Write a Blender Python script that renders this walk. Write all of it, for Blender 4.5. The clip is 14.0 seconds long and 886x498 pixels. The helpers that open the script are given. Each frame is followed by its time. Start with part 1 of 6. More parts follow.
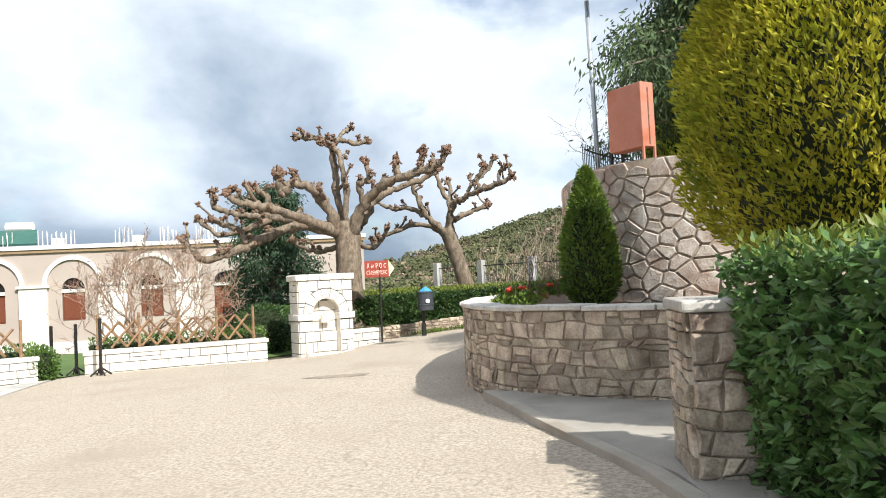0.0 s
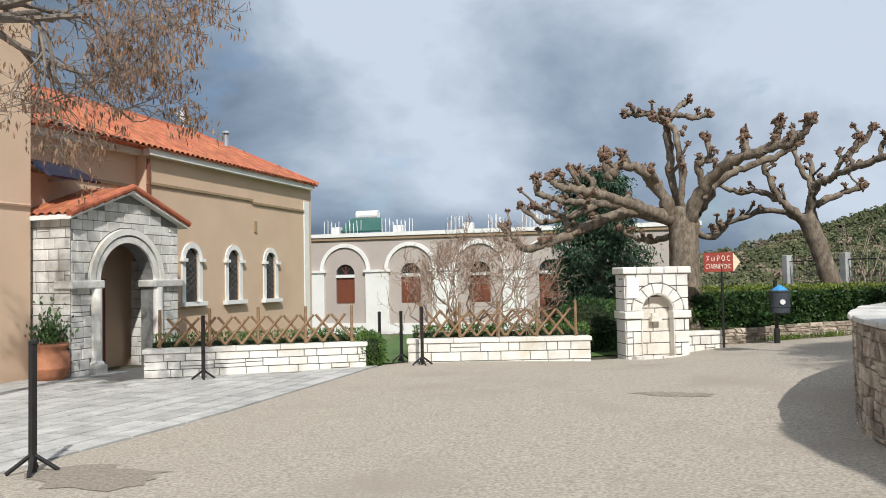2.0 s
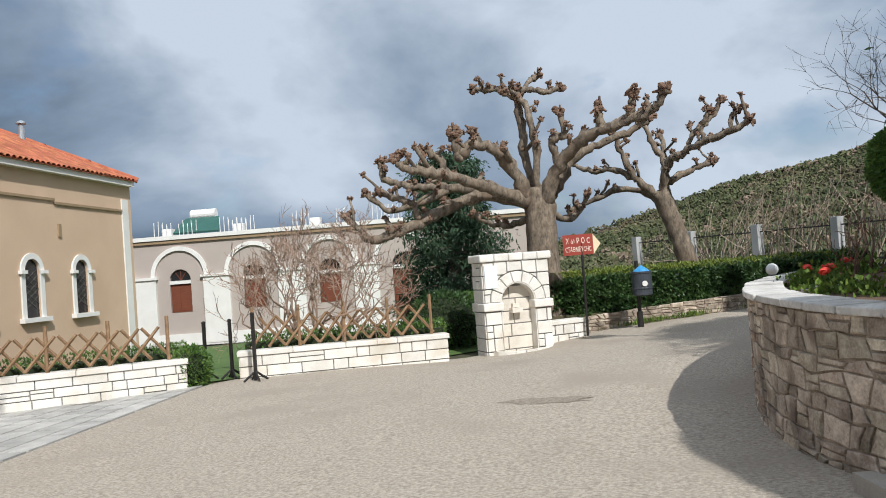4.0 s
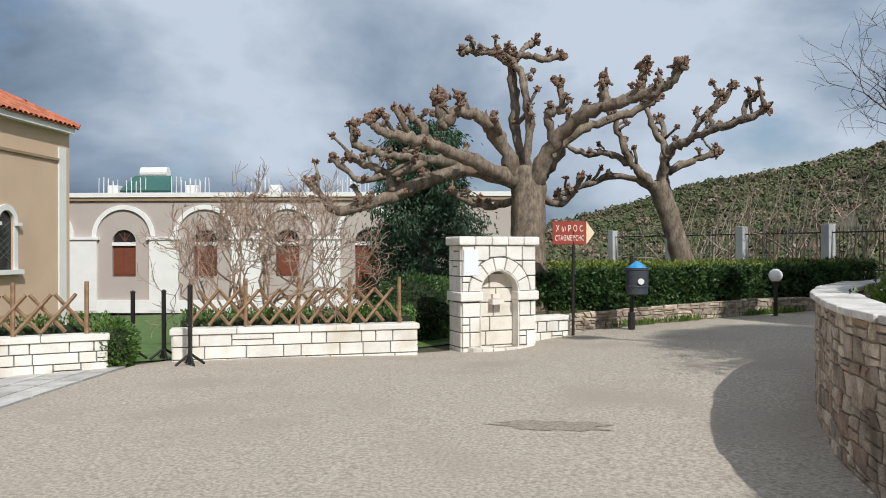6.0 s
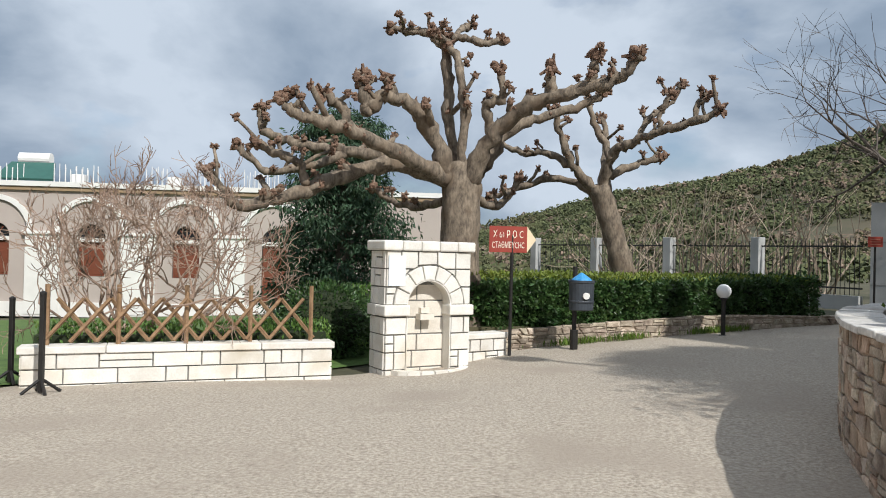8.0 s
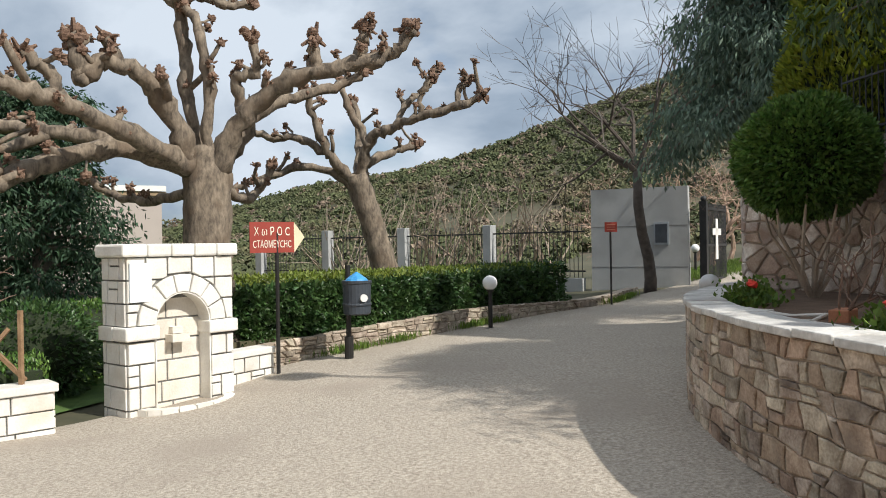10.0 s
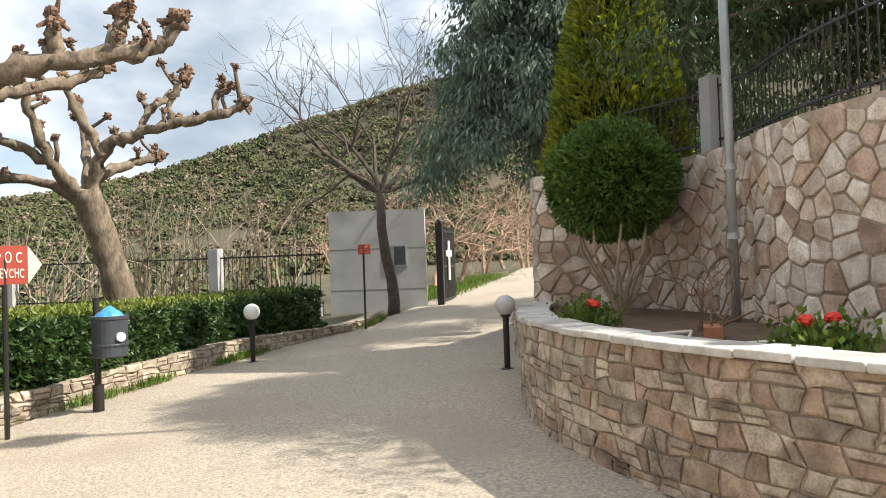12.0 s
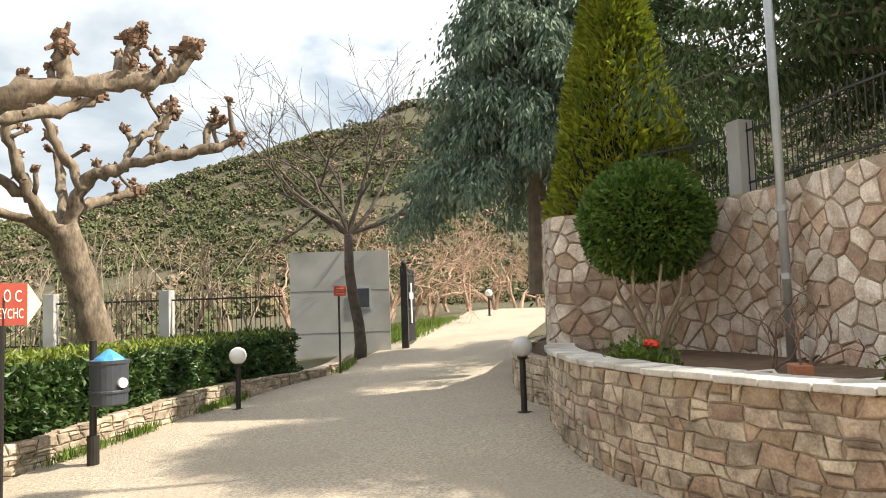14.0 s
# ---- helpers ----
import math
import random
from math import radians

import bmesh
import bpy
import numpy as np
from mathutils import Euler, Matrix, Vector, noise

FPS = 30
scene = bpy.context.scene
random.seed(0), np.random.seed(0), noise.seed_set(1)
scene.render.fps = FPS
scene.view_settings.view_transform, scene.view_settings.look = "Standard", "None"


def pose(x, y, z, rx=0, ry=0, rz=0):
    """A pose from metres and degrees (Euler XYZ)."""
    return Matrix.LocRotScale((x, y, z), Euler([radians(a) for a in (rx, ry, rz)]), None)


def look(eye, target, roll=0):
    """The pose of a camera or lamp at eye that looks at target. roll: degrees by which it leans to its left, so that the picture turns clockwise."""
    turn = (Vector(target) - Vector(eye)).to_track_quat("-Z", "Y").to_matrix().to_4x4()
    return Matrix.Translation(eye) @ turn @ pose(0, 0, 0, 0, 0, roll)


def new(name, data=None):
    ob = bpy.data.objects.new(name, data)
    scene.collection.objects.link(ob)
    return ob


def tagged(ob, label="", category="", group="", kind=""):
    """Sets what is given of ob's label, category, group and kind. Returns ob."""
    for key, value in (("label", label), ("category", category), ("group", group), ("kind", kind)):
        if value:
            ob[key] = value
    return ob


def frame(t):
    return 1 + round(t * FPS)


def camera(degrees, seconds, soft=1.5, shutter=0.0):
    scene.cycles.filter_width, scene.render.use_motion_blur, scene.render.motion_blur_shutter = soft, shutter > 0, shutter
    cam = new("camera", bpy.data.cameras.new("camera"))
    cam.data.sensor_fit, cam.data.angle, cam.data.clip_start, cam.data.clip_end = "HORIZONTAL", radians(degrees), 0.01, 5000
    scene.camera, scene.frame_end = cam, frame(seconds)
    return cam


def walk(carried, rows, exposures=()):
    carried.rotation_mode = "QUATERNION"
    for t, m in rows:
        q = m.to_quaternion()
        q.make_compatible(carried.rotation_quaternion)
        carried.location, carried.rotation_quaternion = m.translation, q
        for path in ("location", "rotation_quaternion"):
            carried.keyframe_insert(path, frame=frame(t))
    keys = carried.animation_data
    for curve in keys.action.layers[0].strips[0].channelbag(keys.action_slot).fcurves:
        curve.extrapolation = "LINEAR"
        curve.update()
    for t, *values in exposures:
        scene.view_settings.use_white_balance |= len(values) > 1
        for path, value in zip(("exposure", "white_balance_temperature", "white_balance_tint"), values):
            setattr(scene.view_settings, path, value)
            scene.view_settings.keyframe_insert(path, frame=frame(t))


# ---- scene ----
cam = camera(60.2, 14.0, soft=1.0)
PATH = [
    (0, (0.165, 0.28, 1.813), (0.133, 2.278, 1.893), -2.8),
    (0.5, (0.085, 0.814, 1.875), (-0.082, 2.806, 1.929), -1.7),
    (1, (-0.095, 1.357, 1.88), (-0.355, 3.34, 1.929), -2.0),
    (1.4, (-0.194, 1.655, 1.879), (-0.67, 3.597, 1.948), -2.5),
    (1.5, (-0.223, 1.758, 1.874), (-0.796, 3.672, 1.956), -2.4),
    (2, (-0.268, 2.294, 1.944), (-1.116, 4.104, 2.021), -1.1),
    (2.5, (-0.4, 2.857, 1.991), (-1.24, 4.669, 2.098), -1.1),
    (3, (-0.468, 3.402, 1.972), (-1.293, 5.222, 2.062), -4.1),
    (3.5, (-0.583, 3.897, 1.912), (-1.383, 5.729, 1.988), -2.9),
    (4, (-0.761, 4.44, 1.896), (-1.259, 6.377, 1.947), -4.2),
    (4.2, (-0.806, 4.627, 1.884), (-1.238, 6.579, 1.926), -4.8),
    (6.3, (-1.699, 6.737, 1.88), (-2.084, 8.7, 1.879), 0.5),
    (6.5, (-1.777, 6.944, 1.882), (-2.139, 8.911, 1.89), 0.8),
    (7, (-1.89, 7.487, 1.86), (-2.101, 9.476, 1.847), 0.2),
    (7.2, (-1.936, 7.692, 1.861), (-2.147, 9.68, 1.857), 0.8),
    (9.3, (-2.834, 9.746, 2.039), (-2.613, 11.733, 2.067), 0.7),
    (9.5, (-2.98, 9.949, 2.042), (-2.629, 11.917, 2.071), 0.1),
    (10, (-3.17, 10.361, 2.021), (-2.574, 12.27, 2.016), -1.0),
    (10.5, (-3.414, 10.768, 2.053), (-2.745, 12.652, 2.088), -1.2),
    (11, (-3.688, 11.189, 2.062), (-2.718, 12.937, 2.09), -1.3),
    (11.5, (-3.911, 11.589, 2.017), (-2.663, 13.151, 2.017), -1.8),
    (12, (-4.089, 11.912, 2.066), (-2.789, 13.432, 2.101), -2.0),
    (12.5, (-4.374, 12.205, 2.083), (-2.941, 13.596, 2.193), -1.8),
    (13, (-4.65, 12.456, 2.075), (-3.227, 13.857, 2.193), -2.0),
    (13.5, (-4.816, 12.813, 2.088), (-3.37, 14.187, 2.228), -2.4),
    (14, (-4.954, 13.066, 2.064), (-3.499, 14.432, 2.207), -1.9),
]
walk(cam, [(t, look(eye, target, roll)) for t, eye, target, roll in PATH],
     [(0.0, 0.72, 6350, 10), (1.0, 0.36, 6250, 10), (1.6, 0.1, 6080, 10), (2.0, 0.05, 6050, 10), (4.0, 0.0, 6000, 10), (6.5, -0.08, 6000, 10), (9.5, 0.22, 6200, 10), (10.5, 0.27, 6300, 10), (11.0, 0.48, 6400, 10), (11.5, 0.68, 6550, 10), (12.5, 0.98, 6950, 10), (14.0, 1.06, 7250, 10)])

# ---- world, sun ----
SUN = Vector((0.61, -0.79, 0.0)).normalized()
SUN_EL = radians(43)
world = bpy.data.worlds.new("world")
scene.world = world
world.use_nodes = True
wn, wl = world.node_tree.nodes, world.node_tree.links
wn.clear()
w_out = wn.new("ShaderNodeOutputWorld")
w_bg = wn.new("ShaderNodeBackground")
w_sky = wn.new("ShaderNodeTexSky")
w_sky.sky_type, w_sky.sun_disc = "NISHITA", False
w_sky.sun_elevation, w_sky.sun_rotation = SUN_EL, math.atan2(SUN.x, SUN.y)
w_tc = wn.new("ShaderNodeTexCoord")
w_map = wn.new("ShaderNodeMapping")
w_map.inputs["Scale"].default_value = (1.0, 1.0, 1.9)
w_map.inputs["Location"].default_value = (0.35, 0.1, 0.2)
w_n1 = wn.new("ShaderNodeTexNoise")
w_n1.inputs["Scale"].default_value, w_n1.inputs["Detail"].default_value, w_n1.inputs["Roughness"].default_value = 1.7, 8, 0.52
w_n1.inputs["Distortion"].default_value = 0.25
w_n2 = wn.new("ShaderNodeTexNoise")
w_n2.inputs["Scale"].default_value, w_n2.inputs["Detail"].default_value = 4.5, 7
w_cover = wn.new("ShaderNodeValToRGB")          # where clouds hide the blue
w_cover.color_ramp.elements[0].position, w_cover.color_ramp.elements[1].position = 0.26, 0.42
w_sep = wn.new("ShaderNodeSeparateXYZ")
w_dark = wn.new("ShaderNodeMath")               # a darker cloud bank low in the west
w_dark.operation = "MULTIPLY_ADD"
w_dark.inputs[1].default_value, w_dark.inputs[2].default_value = 0.22, 0.04
w_west = wn.new("ShaderNodeMath")
w_west.operation = "MINIMUM"
w_west.inputs[1].default_value = 0.0
w_east = wn.new("ShaderNodeMath")
w_east.operation = "MULTIPLY_ADD"
w_east.inputs[1].default_value = 0.08
w_sum = wn.new("ShaderNodeMath")
w_sum.operation = "ADD"
w_sum2 = wn.new("ShaderNodeMath")
w_sum2.operation = "MULTIPLY_ADD"
w_sum2.inputs[1].default_value = 0.55
w_tone = wn.new("ShaderNodeValToRGB")
e = w_tone.color_ramp.elements
e[0].position, e[0].color = 0.44, (0.14, 0.19, 0.25, 1)
e[1].position, e[1].color = 0.86, (0.69, 0.74, 0.80, 1)
m1 = e.new(0.58)
m1.color = (0.33, 0.40, 0.485, 1)
m2 = e.new(0.70)
m2.color = (0.68, 0.74, 0.80, 1)
w_gain = wn.new("ShaderNodeMix")
w_gain.data_type, w_gain.blend_type = "RGBA", "MULTIPLY"
w_gain.inputs[0].default_value = 1.0
w_gain.inputs[7].default_value = (0.10, 0.10, 0.10, 1)
w_mix = wn.new("ShaderNodeMix")
w_mix.data_type = "RGBA"
wl.new(w_tc.outputs["Generated"], w_map.inputs["Vector"])
wl.new(w_tc.outputs["Generated"], w_sep.inputs[0])
for n in (w_n1, w_n2):
    wl.new(w_map.outputs[0], n.inputs["Vector"])
wl.new(w_sep.outputs["X"], w_west.inputs[0])
wl.new(w_west.outputs[0], w_dark.inputs[0])
wl.new(w_sep.outputs["X"], w_east.inputs[0])
wl.new(w_dark.outputs[0], w_east.inputs[2])
wl.new(w_n1.outputs["Fac"], w_sum.inputs[0])
wl.new(w_east.outputs[0], w_sum.inputs[1])
wl.new(w_sep.outputs["Z"], w_sum2.inputs[0])
wl.new(w_sum.outputs[0], w_sum2.inputs[2])
wl.new(w_sum2.outputs[0], w_tone.inputs[0])
wl.new(w_n2.outputs["Fac"], w_cover.inputs[0])
wl.new(w_sky.outputs[0], w_gain.inputs[6])
wl.new(w_cover.outputs[0], w_mix.inputs[0])
wl.new(w_gain.outputs[2], w_mix.inputs[6])
wl.new(w_tone.outputs[0], w_mix.inputs[7])
wl.new(w_mix.outputs[2], w_bg.inputs["Color"])
w_bg.inputs["Strength"].default_value = 0.9
wl.new(w_bg.outputs[0], w_out.inputs["Surface"])
sun = new("sun", bpy.data.lights.new("sun", "SUN"))
sun.data.energy, sun.data.angle, sun.data.color = 4.4, radians(0.8), (1.0, 0.94, 0.84)
sun.matrix_world = look(SUN * 60 * math.cos(SUN_EL) + Vector((0, 0, 60 * math.sin(SUN_EL))), (0, 0, 0))


# ---- materials ----
def material(name, c1, c2, scale=6.0, rough=0.85, bump=0.3, fine=60.0, c3=None, stain=0.8, metal=0.0, piece=0.0, coords="Object",
             translucent=0.0, stretch=(1, 1, 1), island=0.0):
    """Two colours mixed by noise at two scales, a third in stains, value varied from piece to piece."""
    m = bpy.data.materials.new(name)
    m.use_nodes = True
    n, l = m.node_tree.nodes, m.node_tree.links
    p = n["Principled BSDF"]
    p.inputs["Roughness"].default_value, p.inputs["Metallic"].default_value = rough, metal
    if coords == "Object":
        co = n.new("ShaderNodeNewGeometry").outputs["Position"]
    else:
        co = n.new("ShaderNodeTexCoord").outputs[coords]
    mp = n.new("ShaderNodeMapping")
    mp.inputs["Scale"].default_value = stretch
    l.new(co, mp.inputs[0])
    a, b = n.new("ShaderNodeTexNoise"), n.new("ShaderNodeTexNoise")
    a.inputs["Scale"].default_value, a.inputs["Detail"].default_value = scale, 6
    b.inputs["Scale"].default_value, b.inputs["Detail"].default_value = fine, 5
    for t in (a, b):
        l.new(mp.outputs[0], t.inputs["Vector"])
    add = n.new("ShaderNodeMath")
    add.operation = "MULTIPLY_ADD"
    add.inputs[1].default_value = 0.6
    sh = n.new("ShaderNodeMath")
    sh.operation = "MULTIPLY"
    sh.inputs[1].default_value = 0.4
    l.new(b.outputs["Fac"], sh.inputs[0])
    l.new(a.outputs["Fac"], add.inputs[0])
    l.new(sh.outputs[0], add.inputs[2])
    r = n.new("ShaderNodeValToRGB")
    el = r.color_ramp.elements
    el[0].position, el[0].color = 0.36, (*c1, 1)
    el[1].position, el[1].color = 0.64, (*c2, 1)
    l.new(add.outputs[0], r.inputs[0])
    col = r.outputs[0]
    if c3:
        s = n.new("ShaderNodeTexNoise")
        s.inputs["Scale"].default_value, s.inputs["Detail"].default_value = stain, 7
        l.new(co, s.inputs["Vector"])
        sr = n.new("ShaderNodeValToRGB")
        sr.color_ramp.elements[0].position, sr.color_ramp.elements[1].position = 0.52, 0.72
        l.new(s.outputs["Fac"], sr.inputs[0])
        mx = n.new("ShaderNodeMix")
        mx.data_type = "RGBA"
        mx.inputs[7].default_value = (*c3, 1)
        l.new(sr.outputs[0], mx.inputs[0])
        l.new(col, mx.inputs[6])
        col = mx.outputs[2]
    if piece or island:
        rnd = n.new("ShaderNodeObjectInfo").outputs["Random"] if piece else n.new("ShaderNodeNewGeometry").outputs["Random Per Island"]
        v = n.new("ShaderNodeMapRange")
        k = piece or island
        v.inputs["To Min"].default_value, v.inputs["To Max"].default_value = 1 - k, 1 + k
        l.new(rnd, v.inputs["Value"])
        h = n.new("ShaderNodeHueSaturation")
        l.new(v.outputs[0], h.inputs["Value"])
        hv = n.new("ShaderNodeMapRange")
        hv.inputs["To Min"].default_value, hv.inputs["To Max"].default_value = 0.5 - 0.05 * k, 0.5 + 0.03 * k
        ml = n.new("ShaderNodeMath")
        ml.operation = "FRACT"
        mm = n.new("ShaderNodeMath")
        mm.operation = "MULTIPLY"
        mm.inputs[1].default_value = 7.3
        l.new(rnd, mm.inputs[0])
        l.new(mm.outputs[0], ml.inputs[0])
        l.new(ml.outputs[0], hv.inputs["Value"])
        l.new(hv.outputs[0], h.inputs["Hue"])
        l.new(col, h.inputs["Color"])
        col = h.outputs[0]
    l.new(col, p.inputs["Base Color"])
    if bump:
        bp = n.new("ShaderNodeBump")
        bp.inputs["Strength"].default_value, bp.inputs["Distance"].default_value = bump, 0.02
        l.new(add.outputs[0], bp.inputs["Height"])
        l.new(bp.outputs[0], p.inputs["Normal"])
    if translucent:
        p.inputs["Subsurface Weight"].default_value = 0.0
        tr = n.new("ShaderNodeBsdfTranslucent")
        l.new(col, tr.inputs["Color"])
        ms = n.new("ShaderNodeMixShader")
        ms.inputs[0].default_value = translucent
        l.new(p.outputs[0], ms.inputs[1])
        l.new(tr.outputs[0], ms.inputs[2])
        l.new(ms.outputs[0], n["Material Output"].inputs["Surface"])
    return m


M = dict(
    road=material("pale_gravel", (0.24, 0.20, 0.155), (0.54, 0.48, 0.395), 30, 0.95, 1.0, 110, (0.33, 0.28, 0.225), 0.45),
    earth=material("scrub_ground", (0.05, 0.052, 0.026), (0.10, 0.088, 0.048), 0.3, 0.95, 0.4, 3.5, (0.11, 0.082, 0.052), 0.05),
    grass=material("lawn", (0.05, 0.10, 0.02), (0.10, 0.17, 0.035), 4, 0.9, 0.5, 90),
    soil=material("bed_soil", (0.08, 0.05, 0.03), (0.16, 0.10, 0.065), 5, 0.95, 0.8, 50),
    flag=material("flagstone", (0.34, 0.33, 0.31), (0.54, 0.525, 0.49), 3, 0.8, 0.25, 40, (0.32, 0.31, 0.29), 1.2, piece=0.14),
    grout=material("grout", (0.16, 0.15, 0.13), (0.24, 0.225, 0.2), 8, 0.95, 0.4),
    kerb=material("concrete_kerb", (0.30, 0.27, 0.23), (0.40, 0.37, 0.32), 3, 0.9, 0.3, 60, (0.22, 0.19, 0.15), 1.5),
    damp=material("damp_gravel", (0.16, 0.13, 0.098), (0.37, 0.315, 0.25), 26, 0.8, 0.5, 90),
    slab=material("concrete_slab", (0.27, 0.25, 0.225), (0.37, 0.35, 0.31), 2, 0.92, 0.3, 60, (0.2, 0.18, 0.15), 0.8),
    rubble=material("rubble_stone", (0.23, 0.18, 0.13), (0.55, 0.475, 0.375), 7, 0.9, 0.9, 45, (0.13, 0.095, 0.068), 2.6, piece=0.32),
    rubble_joined=material("rubble_stone_rows", (0.23, 0.18, 0.13), (0.55, 0.475, 0.375), 7, 0.9, 0.9, 45, (0.13, 0.095, 0.068), 2.6, island=0.32),
    slabstone=material("split_stone", (0.42, 0.34, 0.27), (0.78, 0.73, 0.66), 6, 0.9, 0.9, 40, (0.34, 0.235, 0.17), 2.0, piece=0.22),
    rubble_rust=material("rust_stained_stone", (0.22, 0.15, 0.10), (0.46, 0.355, 0.26), 7, 0.9, 0.9, 45, (0.15, 0.12, 0.095), 3.0, piece=0.22),
    slabstone_rust=material("red_brown_stone", (0.31, 0.215, 0.155), (0.58, 0.46, 0.36), 6, 0.9, 0.9, 40, (0.25, 0.18, 0.135), 2.2, piece=0.2),
    rosetwig=material("rosy_twig", (0.30, 0.19, 0.13), (0.50, 0.36, 0.27), 6, 0.9, 0.3),
    mortar=material("mortar", (0.27, 0.21, 0.155), (0.44, 0.37, 0.295), 7, 0.95, 0.6, 50),
    whitestone=material("white_ashlar", (0.66, 0.63, 0.57), (0.80, 0.775, 0.72), 4, 0.8, 0.45, 38, (0.60, 0.54, 0.44), 1.6, piece=0.07),
    greystone=material("grey_ashlar", (0.50, 0.48, 0.44), (0.74, 0.71, 0.66), 4, 0.85, 0.45, 38, (0.42, 0.39, 0.34), 1.8, piece=0.13),
    creamstone=material("cream_ashlar", (0.60, 0.55, 0.47), (0.74, 0.69, 0.61), 4, 0.8, 0.45, 38, piece=0.08),
    joint=material("grey_joint", (0.15, 0.145, 0.135), (0.23, 0.225, 0.21), 9, 0.95, 0.3),
    coping=material("coping_stone", (0.42, 0.40, 0.37), (0.66, 0.64, 0.60), 4, 0.85, 0.5, 30, (0.30, 0.27, 0.24), 1.5, piece=0.14),
    ochre=material("ochre_render", (0.56, 0.405, 0.28), (0.62, 0.455, 0.32), 0.9, 0.9, 0.12, 90, (0.53, 0.38, 0.26), 0.4),
    ochre_line=material("ochre_moulding", (0.28, 0.20, 0.12), (0.34, 0.245, 0.15), 3, 0.9, 0.1),
    greywall=material("mauve_render", (0.40, 0.345, 0.31), (0.455, 0.395, 0.355), 0.8, 0.9, 0.1, 90),
    white=material("white_paint", (0.70, 0.69, 0.655), (0.78, 0.77, 0.74), 2, 0.7, 0.08, 50),
    tile=material("roof_tile", (0.30, 0.09, 0.038), (0.48, 0.17, 0.078), 3, 0.85, 0.3, 40, (0.36, 0.12, 0.06), 1.0, island=0.22),
    brown=material("brown_shutter", (0.13, 0.035, 0.016), (0.19, 0.055, 0.026), 4, 0.6, 0.1, 40, stretch=(1, 1, 8)),
    glass=material("dark_glass", (0.012, 0.014, 0.017), (0.025, 0.028, 0.03), 3, 0.12, 0.0),
    grille=material("window_lattice", (0.08, 0.076, 0.07), (0.13, 0.125, 0.115), 9, 0.6, 0.0),
    wood=material("lattice_wood", (0.17, 0.10, 0.05), (0.32, 0.205, 0.115), 9, 0.85, 0.4, 70),
    black=material("black_metal", (0.010, 0.009, 0.008), (0.022, 0.020, 0.019), 6, 0.5, 0.05, 60),
    iron=material("fence_iron", (0.014, 0.014, 0.016), (0.03, 0.03, 0.03), 6, 0.55, 0.05),
    galv=material("galvanised_steel", (0.36, 0.40, 0.43), (0.48, 0.52, 0.55), 4, 0.45, 0.05, 60, metal=0.5),
    concrete=material("grey_concrete", (0.36, 0.365, 0.36), (0.47, 0.475, 0.465), 1.2, 0.9, 0.2, 60, (0.30, 0.30, 0.29), 0.7),
    signred=material("sign_red", (0.27, 0.035, 0.022), (0.33, 0.05, 0.03), 3, 0.55, 0.05),
    signtext=material("sign_lettering", (0.80, 0.74, 0.60), (0.85, 0.80, 0.68), 8, 0.6, 0.0),
    signwood=material("sign_cream", (0.74, 0.60, 0.40), (0.82, 0.68, 0.47), 6, 0.6, 0.05),
    bark=material("plane_bark", (0.07, 0.055, 0.042), (0.28, 0.225, 0.165), 9, 0.95, 1.0, 26, (0.15, 0.11, 0.075), 2.5, stretch=(1, 1, 0.45)),
    knuckle=material("pruned_knuckle", (0.09, 0.05, 0.032), (0.25, 0.16, 0.11), 14, 0.95, 1.0, 60),
    cut=material("cut_wood", (0.28, 0.10, 0.05), (0.42, 0.20, 0.11), 10, 0.9, 0.3),
    twig=material("grey_twig", (0.15, 0.12, 0.095), (0.25, 0.21, 0.17), 6, 0.9, 0.3),
    paletwig=material("pale_twig", (0.30, 0.23, 0.17), (0.45, 0.37, 0.28), 6, 0.9, 0.3),
    myrtle=material("shrub_twig", (0.22, 0.145, 0.105), (0.38, 0.28, 0.21), 6, 0.9, 0.3),
    pod=material("dry_pod", (0.16, 0.09, 0.05), (0.28, 0.17, 0.10), 6, 0.8, 0.1, island=0.3),
    hedge=material("hedge_leaf", (0.026, 0.065, 0.018), (0.07, 0.135, 0.036), 3, 0.42, 0.1, 20, island=0.4, translucent=0.25),
    nearhedge=material("near_hedge_leaf", (0.06, 0.13, 0.035), (0.13, 0.235, 0.065), 3, 0.4, 0.1, 20, island=0.35, translucent=0.25),
    darktwig=material("dark_twig", (0.06, 0.048, 0.04), (0.13, 0.105, 0.085), 6, 0.9, 0.3),
    hedgetop=material("young_hedge_leaf", (0.11, 0.16, 0.02), (0.20, 0.25, 0.04), 3, 0.5, 0.1, 20, island=0.35, translucent=0.3),
    boxleaf=material("topiary_leaf", (0.055, 0.125, 0.022), (0.13, 0.23, 0.045), 3, 0.45, 0.1, 20, island=0.4, translucent=0.25),
    gold=material("golden_foliage", (0.24, 0.27, 0.015), (0.56, 0.52, 0.05), 2.2, 0.75, 0.1, 12, (0.20, 0.25, 0.02), 1.5, island=0.35, translucent=0.45),
    thuja=material("thuja_foliage", (0.07, 0.13, 0.02), (0.15, 0.23, 0.03), 3, 0.75, 0.1, 12, island=0.35, translucent=0.25),
    goldgreen=material("cypress_foliage", (0.11, 0.17, 0.016), (0.30, 0.33, 0.028), 1.6, 0.75, 0.1, 12, island=0.35, translucent=0.25),
    cedar=material("blue_cedar_foliage", (0.08, 0.14, 0.095), (0.21, 0.28, 0.21), 1.6, 0.75, 0.1, 12, island=0.35, translucent=0.15),
    dark=material("dark_conifer_foliage", (0.03, 0.065, 0.022), (0.09, 0.14, 0.05), 1.6, 0.75, 0.1, 12, island=0.4, translucent=0.15),
